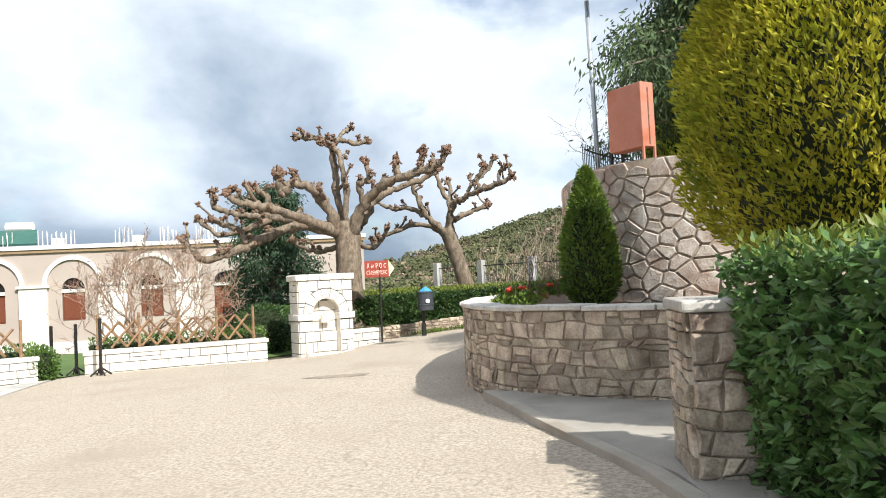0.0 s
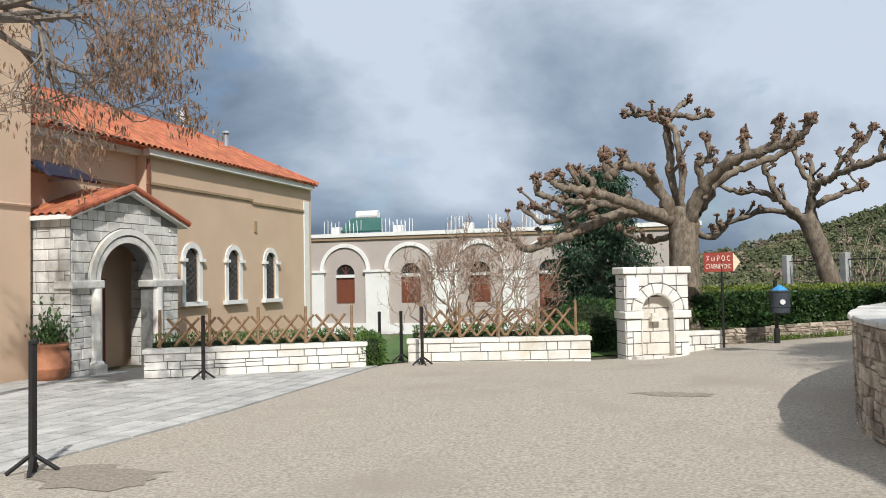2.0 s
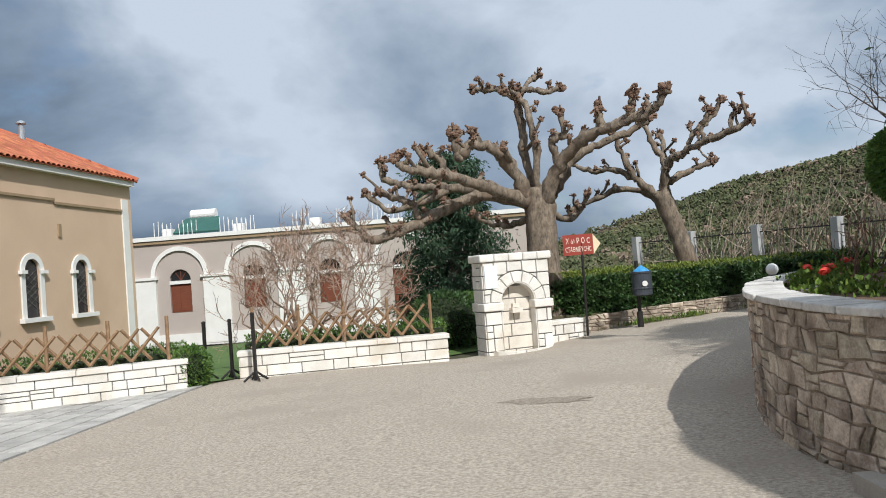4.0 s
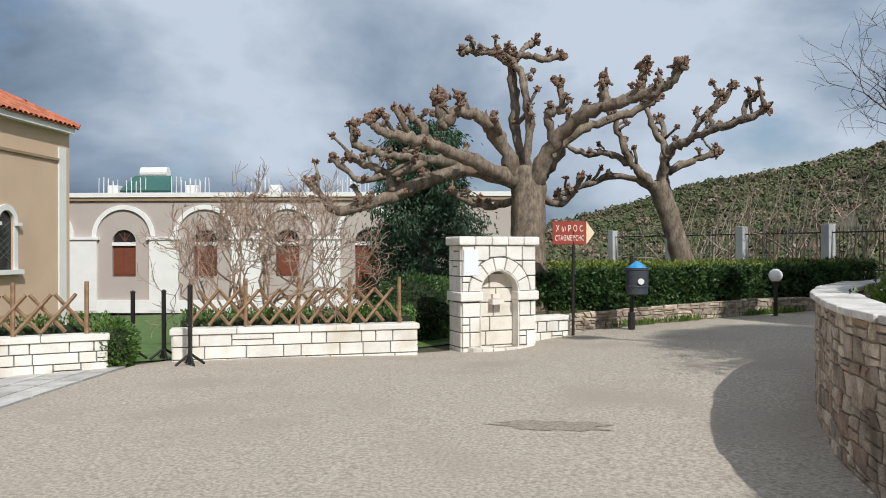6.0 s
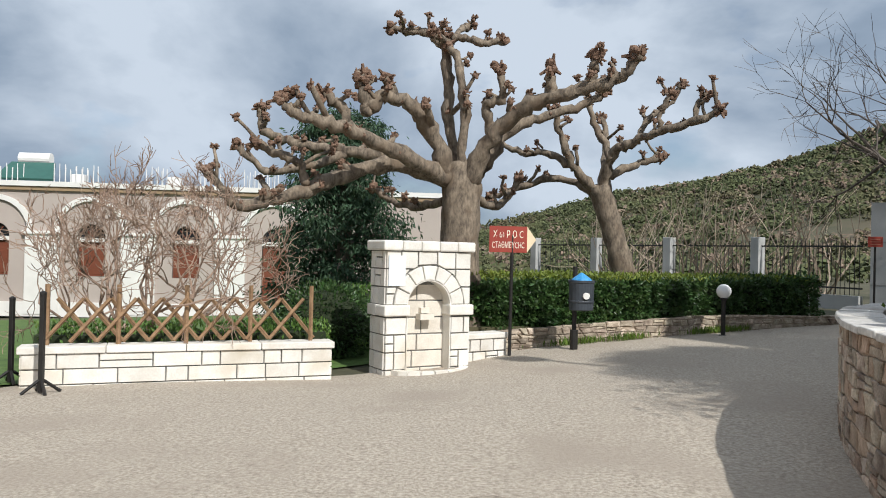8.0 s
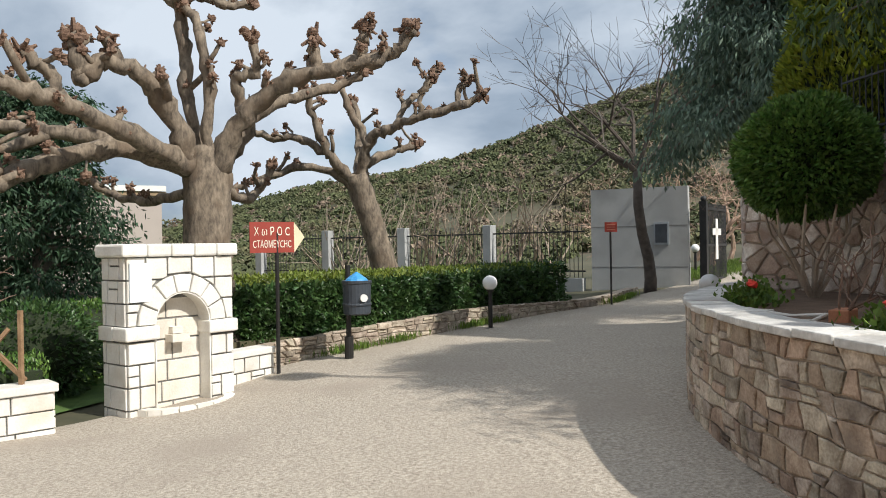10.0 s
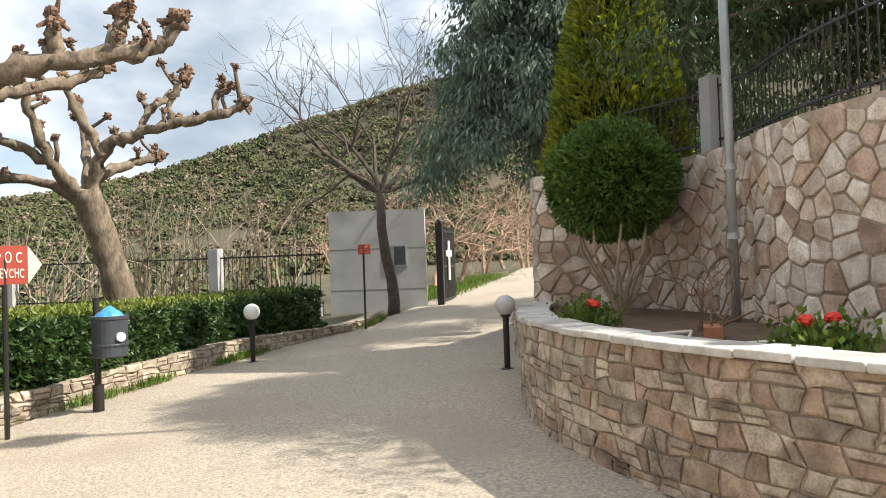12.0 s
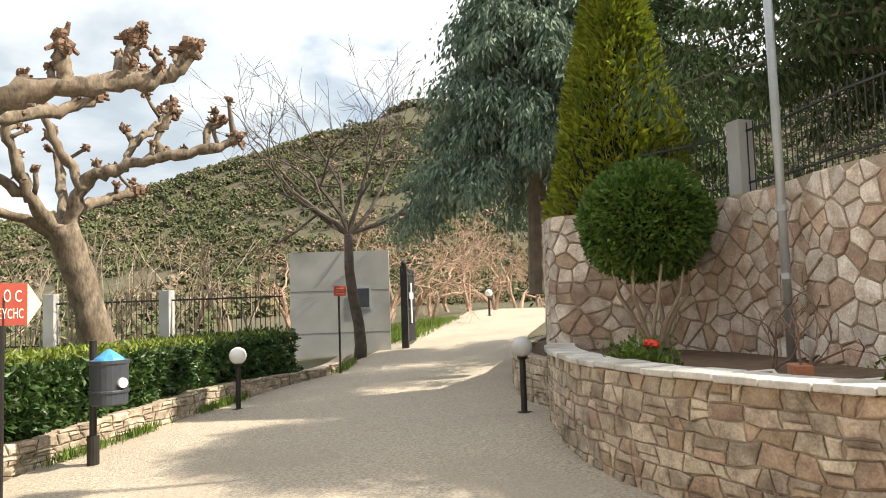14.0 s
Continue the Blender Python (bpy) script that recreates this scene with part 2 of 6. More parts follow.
    spruce=material("spruce_foliage", (0.018, 0.05, 0.025), (0.05, 0.10, 0.045), 2, 0.7, 0.1, 12, island=0.4, translucent=0.12),
    # near-black filler cores: the shade inside foliage is put into the colour
    inner=material("foliage_core_shade", (0.010, 0.018, 0.006), (0.025, 0.035, 0.012), 5, 0.95, 0.3),
    scrub=material("hill_scrub", (0.052, 0.068, 0.026), (0.115, 0.125, 0.055), 0.05, 0.95, 0.0, 0.7, (0.13, 0.105, 0.06), 0.04, island=0.22),
    drybush=material("dry_scrub", (0.15, 0.11, 0.075), (0.25, 0.20, 0.14), 0.2, 0.95, 0.0, 2, island=0.3),
    flower=material("red_petal", (0.65, 0.03, 0.015), (0.80, 0.06, 0.03), 8, 0.6, 0.0),
    terracotta=material("terracotta", (0.30, 0.12, 0.06), (0.44, 0.19, 0.10), 6, 0.85, 0.2),
    rust=material("salmon_paint", (0.44, 0.17, 0.115), (0.54, 0.235, 0.165), 2, 0.65, 0.1, 40, (0.38, 0.11, 0.05), 2.0),
    globe=material("opal_globe", (0.82, 0.82, 0.81), (0.87, 0.87, 0.86), 2, 0.25, 0.0),
    greyglobe=material("frosted_globe", (0.50, 0.50, 0.49), (0.60, 0.60, 0.59), 2, 0.25, 0.0),
    binmetal=material("bin_paint", (0.035, 0.042, 0.052), (0.055, 0.065, 0.078), 5, 0.5, 0.08),
    bluebag=material("blue_plastic", (0.03, 0.22, 0.50), (0.07, 0.34, 0.66), 12, 0.4, 0.4),
    panel=material("solar_panel", (0.012, 0.022, 0.05), (0.02, 0.035, 0.08), 3, 0.15, 0.0),
    heater=material("green_collector", (0.02, 0.09, 0.07), (0.03, 0.12, 0.09), 3, 0.2, 0.0),
    plate=material("pale_plaque", (0.72, 0.78, 0.82), (0.80, 0.85, 0.88), 2, 0.35, 0.0),
    hose=material("white_hose", (0.62, 0.58, 0.52), (0.72, 0.69, 0.62), 6, 0.6, 0.0),
)


# ---- mesh helpers ----
class Geo:
    """Vertices and faces gathered for one mesh."""

    def __init__(self):
        self.v, self.f = [], []

    def add(self, vs, fs):
        k = len(self.v)
        self.v.extend(tuple(p) for p in vs)
        self.f.extend(tuple(i + k for i in q) for q in fs)
        return self

    def hexa(self, b, t):
        """A block between four bottom and four top corners."""
        return self.add([*b, *t], [(3, 2, 1, 0), (4, 5, 6, 7), *((i, (i + 1) % 4, 4 + (i + 1) % 4, 4 + i) for i in range(4))])

    def tube(self, pts, rad, n=8, cap=True):
        pts = [Vector(p) for p in pts]
        rad = rad if isinstance(rad, (list, tuple)) else [rad] * len(pts)
        vs, fs, side = [], [], None
        for i, p in enumerate(pts):
            d = (pts[min(i + 1, len(pts) - 1)] - pts[max(i - 1, 0)]).normalized()
            if side is None:
                side = d.orthogonal().normalized()
            side = (side - d * side.dot(d))
            side = side.normalized() if side.length > 1e-6 else d.orthogonal().normalized()
            up = d.cross(side)
            for k in range(n):
                a = 2 * math.pi * k / n
                vs.append(p + (side * math.cos(a) + up * math.sin(a)) * rad[i])
        for i in range(len(pts) - 1):
            for k in range(n):
                a, b = i * n + k, i * n + (k + 1) % n
                fs.append((a, b, b + n, a + n))
        if cap:
            fs.append(tuple(range(n))[::-1])
            fs.append(tuple(range((len(pts) - 1) * n, len(pts) * n)))
        return self.add(vs, fs)

    def lathe(self, c, prof, n=20):
        """A turned shape about the upright through c; prof: (radius, height)."""
        vs = [(c[0] + r * math.cos(2 * math.pi * k / n), c[1] + r * math.sin(2 * math.pi * k / n), c[2] + z) for r, z in prof for k in range(n)]
        fs = [(i * n + k, i * n + (k + 1) % n, (i + 1) * n + (k + 1) % n, (i + 1) * n + k) for i in range(len(prof) - 1) for k in range(n)]
        fs += [tuple(range(n))[::-1], tuple(range((len(prof) - 1) * n, len(prof) * n))]
        return self.add(vs, fs)

    def ball(self, c, r, rough=0.0, n=10, rnd=random):
        rx, ry, rz = r if isinstance(r, tuple) else (r, r, r)
        m = n // 2 + 1
        vs = [(c[0], c[1], c[2] - rz)]
        for i in range(1, m):
            for k in range(n):
                a, b = -math.pi / 2 + math.pi * i / m, 2 * math.pi * k / n
                q = 1 + rnd.uniform(-rough, rough)
                vs.append((c[0] + rx * q * math.cos(a) * math.cos(b), c[1] + ry * q * math.cos(a) * math.sin(b), c[2] + rz * q * math.sin(a)))
        vs.append((c[0], c[1], c[2] + rz))
        fs = [(0, 1 + (k + 1) % n, 1 + k) for k in range(n)]
        for i in range(m - 2):
            for k in range(n):
                a, b = 1 + i * n + k, 1 + i * n + (k + 1) % n
                fs.append((a, b, b + n, a + n))
        t = len(vs) - 1
        fs += [(t, t - n + k, t - n + (k + 1) % n) for k in range(n)]
        return self.add(vs, fs)


SPOT = {}


def thing(name, at, label, category, group="", kind=""):
    ob = new(name)
    ob.location = at
    SPOT[ob.name] = Vector(at)
    return tagged(ob, label, category, group, kind)


def part(name, geo, mat, parent=None, label="", smooth=False, kind=""):
    """One mesh object from world places, under a thing or a part."""
    base = SPOT[parent.name] if parent else Vector((0, 0, 0))
    me = bpy.data.meshes.new(name)
    me.from_pydata([(x - base.x, y - base.y, z - base.z) for x, y, z in geo.v], [], geo.f)
    me.materials.append(mat)
    if smooth:
        me.polygons.foreach_set("use_smooth", [True] * len(me.polygons))
    me.update()
    ob = new(name, me)
    if parent:
        ob.parent = parent
    SPOT[ob.name] = base
    return tagged(ob, label, "", "", kind)


def whole(name, geo, mat, label, category, kind="", group="", smooth=False):
    """A thing of one single mesh, its origin at its base."""
    n = len(geo.v)
    base = Vector((sum(v[0] for v in geo.v) / n, sum(v[1] for v in geo.v) / n, min(v[2] for v in geo.v)))
    geo.v = [(x - base.x, y - base.y, z - base.z) for x, y, z in geo.v]
    ob = part(name, geo, mat, smooth=smooth)
    ob.location = base
    SPOT[ob.name] = base
    return tagged(ob, label, category, group, kind)


def soft(ob, width=0.01, seg=2):
    b = ob.modifiers.new("bevel", "BEVEL")
    b.width, b.segments, b.limit_method = width, seg, "ANGLE"
    return ob


class Line:
    """A plan line; at(s, d, z) is s metres along it, d metres out to its right."""

    def __init__(self, pts, curve=False):
        p = [Vector((x, y, 0)) for x, y in pts]
        if curve:
            q = []
            for i in range(len(p) - 1):
                a, b, c, d = p[max(i - 1, 0)], p[i], p[i + 1], p[min(i + 2, len(p) - 1)]
                for k in range(6):
                    t = k / 6
                    q.append(0.5 * ((2 * b) + (c - a) * t + (2 * a - 5 * b + 4 * c - d) * t * t + (3 * b - 3 * c + d - a) * t ** 3))
            p = q + [p[-1]]
        self.p, self.s = p, [0.0]
        for a, b in zip(p, p[1:]):
            self.s.append(self.s[-1] + (b - a).length)
        self.length = self.s[-1]

    def at(self, s, d=0.0, z=0.0):
        i = 0
        while i < len(self.s) - 2 and self.s[i + 1] < s:
            i += 1
        t = (self.p[i + 1] - self.p[i]).normalized()
        j = min(i + 1, len(self.p) - 2)
        h = max(i - 1, 0)
        f = (s - self.s[i]) / (self.s[i + 1] - self.s[i])
        n0 = self.p[i + 1] - self.p[h]
        n1 = self.p[j + 1] - self.p[i]
        tt = (n0.normalized() * (1 - f) + n1.normalized() * f).normalized() if len(self.p) > 2 else t
        q = self.p[i] + t * (s - self.s[i]) + Vector((tt.y, -tt.x, 0)) * d
        return (q.x, q.y, z)


def bar(line, s0, s1, d0, d1, z0, z1, geo=None, step=0.0):
    """A block along a line."""
    g = geo or Geo()
    k = max(1, int((s1 - s0) / step)) if step else 1
    for i in range(k):
        a, b = s0 + (s1 - s0) * i / k, s0 + (s1 - s0) * (i + 1) / k
        g.hexa([line.at(a, d1, z0), line.at(b, d1, z0), line.at(b, d0, z0), line.at(a, d0, z0)],
               [line.at(a, d1, z1), line.at(b, d1, z1), line.at(b, d0, z1), line.at(a, d0, z1)])
    return g


def ribbon(line, d0, d1, low, high, n):
    """A solid strip that follows a line, its foot and top given as functions of s."""
    g, rows = Geo(), []
    for i in range(n + 1):
        s = line.length * i / n
        rows += [line.at(s, d1, low(s)), line.at(s, d0, low(s)), line.at(s, d0, high(s)), line.at(s, d1, high(s))]
    fs = [(0, 1, 2, 3), tuple(4 * n + k for k in (3, 2, 1, 0))]
    for i in range(n):
        for k in range(4):
            a, b = 4 * i + k, 4 * i + (k + 1) % 4
            fs.append((b, a, a + 4, b + 4))
    return g.add(rows, fs)


def stone(poly, put, out, inset, rnd):
    """A piece with a flat outline in (s, z), pillowed out by out metres."""
    n = len(poly)
    cx, cz = sum(p[0] for p in poly) / n, sum(p[1] for p in poly) / n
    size = max(math.hypot(p[0] - cx, p[1] - cz) for p in poly)
    k = max(0.3, 1 - inset / max(size, 0.01))
    vs = [put(s, -0.02, z) for s, z in poly]
    vs += [put(s, out * rnd.uniform(0.55, 0.8), z) for s, z in poly]
    vs += [put(cx + (s - cx) * k, out * rnd.uniform(0.85, 1.15), cz + (z - cz) * k) for s, z in poly]
    fs = [(i, (i + 1) % n, n + (i + 1) % n, n + i) for i in range(n)] + [(n + i, n + (i + 1) % n, 2 * n + (i + 1) % n, 2 * n + i) for i in range(n)]
    fs.append(tuple(range(2 * n, 3 * n)))
    return Geo().add(vs, fs)


def cut(poly, a, b, c):
    """The part of a polygon where a*x + b*y <= c."""
    res = []
    for i, p in enumerate(poly):
        q = poly[(i + 1) % len(poly)]
        fp, fq = a * p[0] + b * p[1] - c, a * q[0] + b * q[1] - c
        if fp <= 0:
            res.append(p)
        if fp * fq < 0:
            t = fp / (fp - fq)
            res.append((p[0] + (q[0] - p[0]) * t, p[1] + (q[1] - p[1]) * t))
    return res


def rubble(length, low, high, w, h, gap, rnd, flat=1.4):
    """Irregular stone outlines that fill a wall's face: cells round scattered centres."""
    seeds, row, z0, z1 = [], 0, min(low(0), low(length), low(length / 2)) - 0.1, max(high(0), high(length), high(length / 2)) + 0.1
    z = z0
    while z < z1:
        s = -w + (row % 2) * w / 2
        while s < length + w:
            seeds.append((s + rnd.uniform(-0.46, 0.46) * w, z + rnd.uniform(-0.44, 0.44) * h))
            s += w * rnd.uniform(0.7, 1.3)
        z += h
        row += 1
    cells = []
    seeds = [q for q in seeds if rnd.random() > 0.2]
    for s, z in seeds:
        if s < 0.02 or s > length - 0.02 or z < low(s) or z > high(s):
            continue
        r = 3 * max(w, h)
        poly = [(s - r, z - r), (s + r, z - r), (s + r, z + r), (s - r, z + r)]
        for s2, z2 in seeds:
            dx, dz = s2 - s, (z2 - z) * flat
            if 0 < abs(dx) + abs(dz) and abs(dx) < r and abs(z2 - z) < r:
                ln = math.hypot(dx, dz)
                a, b = dx / ln, dz / ln * flat
                poly = cut(poly, a, b, a * (s + s2) / 2 + b * (z + z2) / 2 - gap / 2 * math.hypot(a, b))
                if len(poly) < 3:
                    break
        if len(poly) >= 3:
            poly = cut(poly, -1, 0, 0)
            poly = cut(poly, 1, 0, length) if len(poly) > 2 else poly
            hs = high(s)
            poly = cut(poly, 0, 1, hs) if len(poly) > 2 else poly
            if len(poly) > 2 and max(p[0] for p in poly) - min(p[0] for p in poly) > 0.04 and max(p[1] for p in poly) - min(p[1] for p in poly) > 0.03:
                cells.append(poly)
    return cells


def rough_rows(length, low, high, h, rnd, gap=0.012, wmin=0.1, wmax=0.42):
    """Rough stones in wavering rows, some spanning two rows in height."""
    z0 = min(low(length * i / 20) for i in range(21))
    z1 = max(high(length * i / 20) for i in range(21))
    rows = max(1, round((z1 - z0) / h))
    edge = [z0 + (z1 - z0) * (r + (rnd.uniform(-0.25, 0.25) if 0 < r < rows else 0)) / rows for r in range(rows + 1)]
    wave = lambda s, r: edge[r] + (0.05 * noise.noise((s * 1.9, r * 3.7, 5)) + 0.03 * noise.noise((s * 6.1, r * 2.3, 8)) if 0 < r < rows else 0)
    cells = []
    for r in range(rows):
        s = -rnd.uniform(0, wmin)
        lean0 = 0.0
        while s < length:
            w = rnd.uniform(wmin, wmax) ** 1.0
            lean1 = rnd.uniform(-0.045, 0.045)
            a, b = max(s, 0.0), min(s + w, length)
            if b - a > 0.07:
                m = (a + b) / 2
                poly = [(a + lean0 + gap / 2, wave(a, r) + gap / 2), (m, wave(m, r) + gap / 2), (b + lean1 - gap / 2, wave(b, r) + gap / 2),
                        (b - rnd.uniform(0, 0.02) - gap / 2, (wave(b, r) + wave(b, r + 1)) / 2), (b - lean1 - gap / 2, wave(b, r + 1) - gap / 2), (m + rnd.uniform(-0.03, 0.03), wave(m, r + 1) - gap / 2),
                        (a - lean0 + gap / 2, wave(a, r + 1) - gap / 2), (a + rnd.uniform(0, 0.02) + gap / 2, (wave(a, r) + wave(a, r + 1)) / 2)]
                if rnd.random() < 0.32 and b - a > 0.16:
                    k = rnd.uniform(0.4, 0.6)
                    zm = wave(m, r) * (1 - k) + wave(m, r + 1) * k
                    for c in (cut(poly, 0, 1, zm - gap / 2), cut(poly, 0, -1, -zm - gap / 2)):
                        cells.append(c)
                else:
                    cells.append(poly)
            s += w
            lean0 = lean1
    res = []
    for c in cells:
        if len(c) < 3:
            continue
        m = sum(p[0] for p in c) / len(c)
        c = cut(c, 0, 1, high(m))
        if len(c) > 2 and max(p[1] for p in c) > low(m) and max(p[1] for p in c) - min(p[1] for p in c) > 0.03:
            res.append(c)
    rnd.shuffle(res)
    return sorted(res, key=lambda c: abs(sum(p[0] for p in c) / len(c) - length * 0.42))


def courses(length, low, high, h, rnd, gap=0.02, wmin=0.25, wmax=0.75):
    """Squared blocks in courses of uneven height, some courses split in two."""
    cells, z = [], low
    rows = max(1, round((high - low) / h))
    hh = (high - low) / rows
    for r in range(rows):
        s = -rnd.uniform(0, wmin)
        while s < length:
            w = rnd.uniform(wmin, wmax)
            a, b = max(s, 0), min(s + w, length)
            if length - b < 0.12:
                b, w = length, length - s
            if b - a > 0.06:
                zs = [z, z + hh]
                if rnd.random() < 0.14:
                    zs = [z, z + hh * rnd.choice((0.38, 0.5, 0.62)), z + hh]
                for q0, q1 in zip(zs, zs[1:]):
                    cells.append([(a + gap / 2, q0 + gap / 2), (b - gap / 2, q0 + gap / 2), (b - gap / 2, q1 - gap / 2), (a + gap / 2, q1 - gap / 2)])
            s += w
        z += hh
    return cells


def lay(cells, put, mat, parent, out=0.02, inset=0.012, limit=300, name="stone", joined=None, rnd=None):
    """Set pieces on a wall as parts; past the limit they join into one mesh."""
    rest = Geo()
    for i, c in enumerate(cells):
        g = stone(c, put, out * rnd.uniform(0.7, 1.3), inset, rnd)
        if i < limit:
            part(name, g, mat, parent)
        else:
            rest.add(g.v, g.f)
    if rest.v:
        part(name + "_rows", rest, joined or mat, parent, kind="stuff")


def two_tone(cells, put, mats, parent, out, inset, share, joined, rnd):
    """Stones of a wall, a share of them in the second of two colours."""
    a, b = [], []
    for c in cells[:300]:
        (b if rnd.random() < share else a).append(c)
    lay(a, put, M[mats[0]], parent, out, inset, rnd=rnd)
    lay(b, put, M[mats[1]], parent, out, inset, rnd=rnd)
    if len(cells) > 300:
        lay(cells[300:], put, M[mats[0]], parent, out, inset, limit=0, joined=joined, rnd=rnd)


def smoothstep(a, b, x):
    t = min(1.0, max(0.0, (x - a) / (b - a)))
    return t * t * (3 - 2 * t)


def ground_z(x, y):
    """Height of the trodden ground near the walk."""
    cx, cy = min(24.0, max(-26.0, x)), min(38.0, max(-6.0, y))
    z = 0.2144 + 0.03426 * cx + 0.01349 * cy + 0.00059 * cx * cx + 0.00059 * cx * cy - 0.00057 * cy * cy
    z -= 0.19 * math.exp(-((x + 4.0) ** 2 + (y - 21.0) ** 2) / 8)
    z -= 0.12 * math.exp(-((x - 0.6) ** 2 + (y - 12.2) ** 2) / 6)
    return z


def leaves(n, place, size, rnd, wide=0.45, outward=0.6, droop=0.0, fold=0.25):
    """Many small folded leaves; place(rnd) gives a point and the way out of the crown."""
    g = Geo()
    vs, fs = g.v, g.f
    for _ in range(n):
        p, o = place(rnd)
        d = Vector((rnd.gauss(0, 1), rnd.gauss(0, 1), rnd.gauss(0, 1))).normalized() * (1 - outward) + Vector(o) * outward
        d.z -= droop
        d = d.normalized() if d.length > 1e-4 else Vector((0, 0, 1))
        s = d.cross(Vector((rnd.gauss(0, 1), rnd.gauss(0, 1), rnd.gauss(0, 1))))
        s = s.normalized() if s.length > 1e-4 else d.orthogonal().normalized()
        u = d.cross(s)
        l = size * rnd.uniform(0.65, 1.3)
        w = l * wide / 2
        k = len(vs)
        p = Vector(p)
        mid = p + d * l * 0.45
        tip = p + d * l
        a, b = mid + s * w + u * w * fold, mid - s * w + u * w * fold
        vs.extend(((p.x, p.y, p.z), (a.x, a.y, a.z), (tip.x, tip.y, tip.z), (b.x, b.y, b.z)))
        fs.append((k, k + 1, k + 2))
        fs.append((k, k + 2, k + 3))
    return g


def twigs(geo, start, way, length, rad, depth, rnd, spread=0.6, kids=3, up=0.15, sides=4, tips=None, wander=0.25, shrink=0.68):
    """A branch that wanders, thins and forks."""
    p, d = Vector(start), Vector(way).normalized()
    k = 4 if depth > 0 else 3
    pts, rs = [p.copy()], [rad]
    for i in range(k):
        d = (d + Vector((rnd.gauss(0, wander), rnd.gauss(0, wander), rnd.gauss(0, wander) + up * 0.5))).normalized()
        p = p + d * length / k
        pts.append(p.copy())
        rs.append(rad * (1 - 0.45 * (i + 1) / k))
    geo.tube(pts, rs, sides if depth > 1 else 3, cap=False)
    if depth <= 0:
        if tips is not None:
            tips.append((p.copy(), d.copy()))
        return
    for i in range(kids):
        j = rnd.randint(2, k) if i else k
        a = (d + Vector((rnd.gauss(0, spread), rnd.gauss(0, spread), rnd.gauss(0, spread) + up))).normalized()
        twigs(geo, pts[j], a, length * shrink * rnd.uniform(0.8, 1.15), max(rs[j] * 0.72, 0.0075), depth - 1, rnd, spread, kids, up, sides, tips, wander, shrink)


def extrude(line, poly, d0, d1, geo=None):
    """A prism whose outline in (s, z) stands on a line, from depth d0 to d1."""
    g = geo or Geo()
    q = [p for i, p in enumerate(poly) if math.hypot(p[0] - poly[i - 1][0], p[1] - poly[i - 1][1]) > 1e-5]
    n = len(q)
    return g.add([line.at(s, d1, z) for s, z in q] + [line.at(s, d0, z) for s, z in q],
                 [tuple(range(n)), tuple(range(2 * n - 1, n - 1, -1)), *((i, n + i, n + (i + 1) % n, (i + 1) % n) for i in range(n))])


def arc(c, z, r, a0, a1, n=12):
    return [(c + r * math.cos(radians(a0 + (a1 - a0) * i / n)), z + r * math.sin(radians(a0 + (a1 - a0) * i / n))) for i in range(n + 1)]


def arched_wall(line, s0, s1, z0, z1, holes, d0, d1, panels=None):
    """A wall with arched openings (centre, radius, sill, spring) right through it."""
    g, last = Geo(), None
    for h in [*holes, None]:
        poly = [(s0, z0)] if last is None else [(last[0], z0)]
        if h:
            c, r, sill, spring = h
            poly += [(c, z0), (c, sill), (c - r, sill), *arc(c, spring, r, 180, 90), (c, z1)]
        else:
            poly += [(s1, z0), (s1, z1)]
        if last:
            c, r, sill, spring = last
            poly += [(c, z1), *arc(c, spring, r, 90, 0), (c + r, sill), (c, sill)]
        else:
            poly += [(s0, z1)]
        if panels is None:
            extrude(line, poly, d0, d1, g)
        else:
            panels.append(extrude(line, poly, d0, d1))
        last = h
    return g


def arch_band(line, c, spring, r0, r1, d0, d1, foot=None):
    """A raised arch, with legs down to foot where given."""
    legs0 = [(c + r1, foot)] if foot is not None else []
    outer = legs0 + arc(c, spring, r1, 0, 180, 18) + ([(c - r1, foot), (c - r0, foot)] if foot is not None else [])
    inner = arc(c, spring, r0, 180, 0, 18) + ([(c + r0, foot)] if foot is not None else [])
    return extrude(line, outer + inner, d0, d1)


# ---- ground, hills ----
HILL = ((-180, 1.0), (-60, 0.6), (-12, 1.4), (3, 3.3), (12.6, 5.2), (20, 7.3), (44, 14.6), (75, 14.6), (120, 6.0), (180, 1.0))


def rise(az):
    for (a, p), (b, q) in zip(HILL, HILL[1:]):
        if az <= b:
            return p + (q - p) * (az - a) / (b - a)
    return 1.0


def land_z(x, y):
    dx, dy = x + 3, y - 10
    r = math.hypot(dx, dy)
    az = math.degrees(math.atan2(dx, dy))
    e1 = math.tan(radians(rise(az)))
    z = ground_z(x, y) - 0.8 * smoothstep(36, 60, r) * (1 - smoothstep(15, 45, az))
    h = r * e1 * smoothstep(42, 240, r) if r < 240 else 240 * e1 * (1 - 0.5 * smoothstep(240, 900, r))
    return z + h + (noise.noise((x * 0.02, y * 0.02, 0)) * 4.0 * smoothstep(70, 200, r))


g = Geo()
RAD = [0.0] + [0.9 * i for i in range(1, 50)] + [45 * 1.085 ** i for i in range(1, 56)]
NA = 180
g.v.append((-3, 10, land_z(-3, 10)))
for r in RAD[1:]:
    for k in range(NA):
        a = 2 * math.pi * k / NA
        x, y = -3 + r * math.sin(a), 10 + r * math.cos(a)
        g.v.append((x, y, land_z(x, y)))
g.f = [(0, 1 + (k + 1) % NA, 1 + k) for k in range(NA)]
for i in range(len(RAD) - 2):
    for k in range(NA):
        a, b = 1 + i * NA + k, 1 + i * NA + (k + 1) % NA
        g.f.append((a, b, b + NA, a + NA))
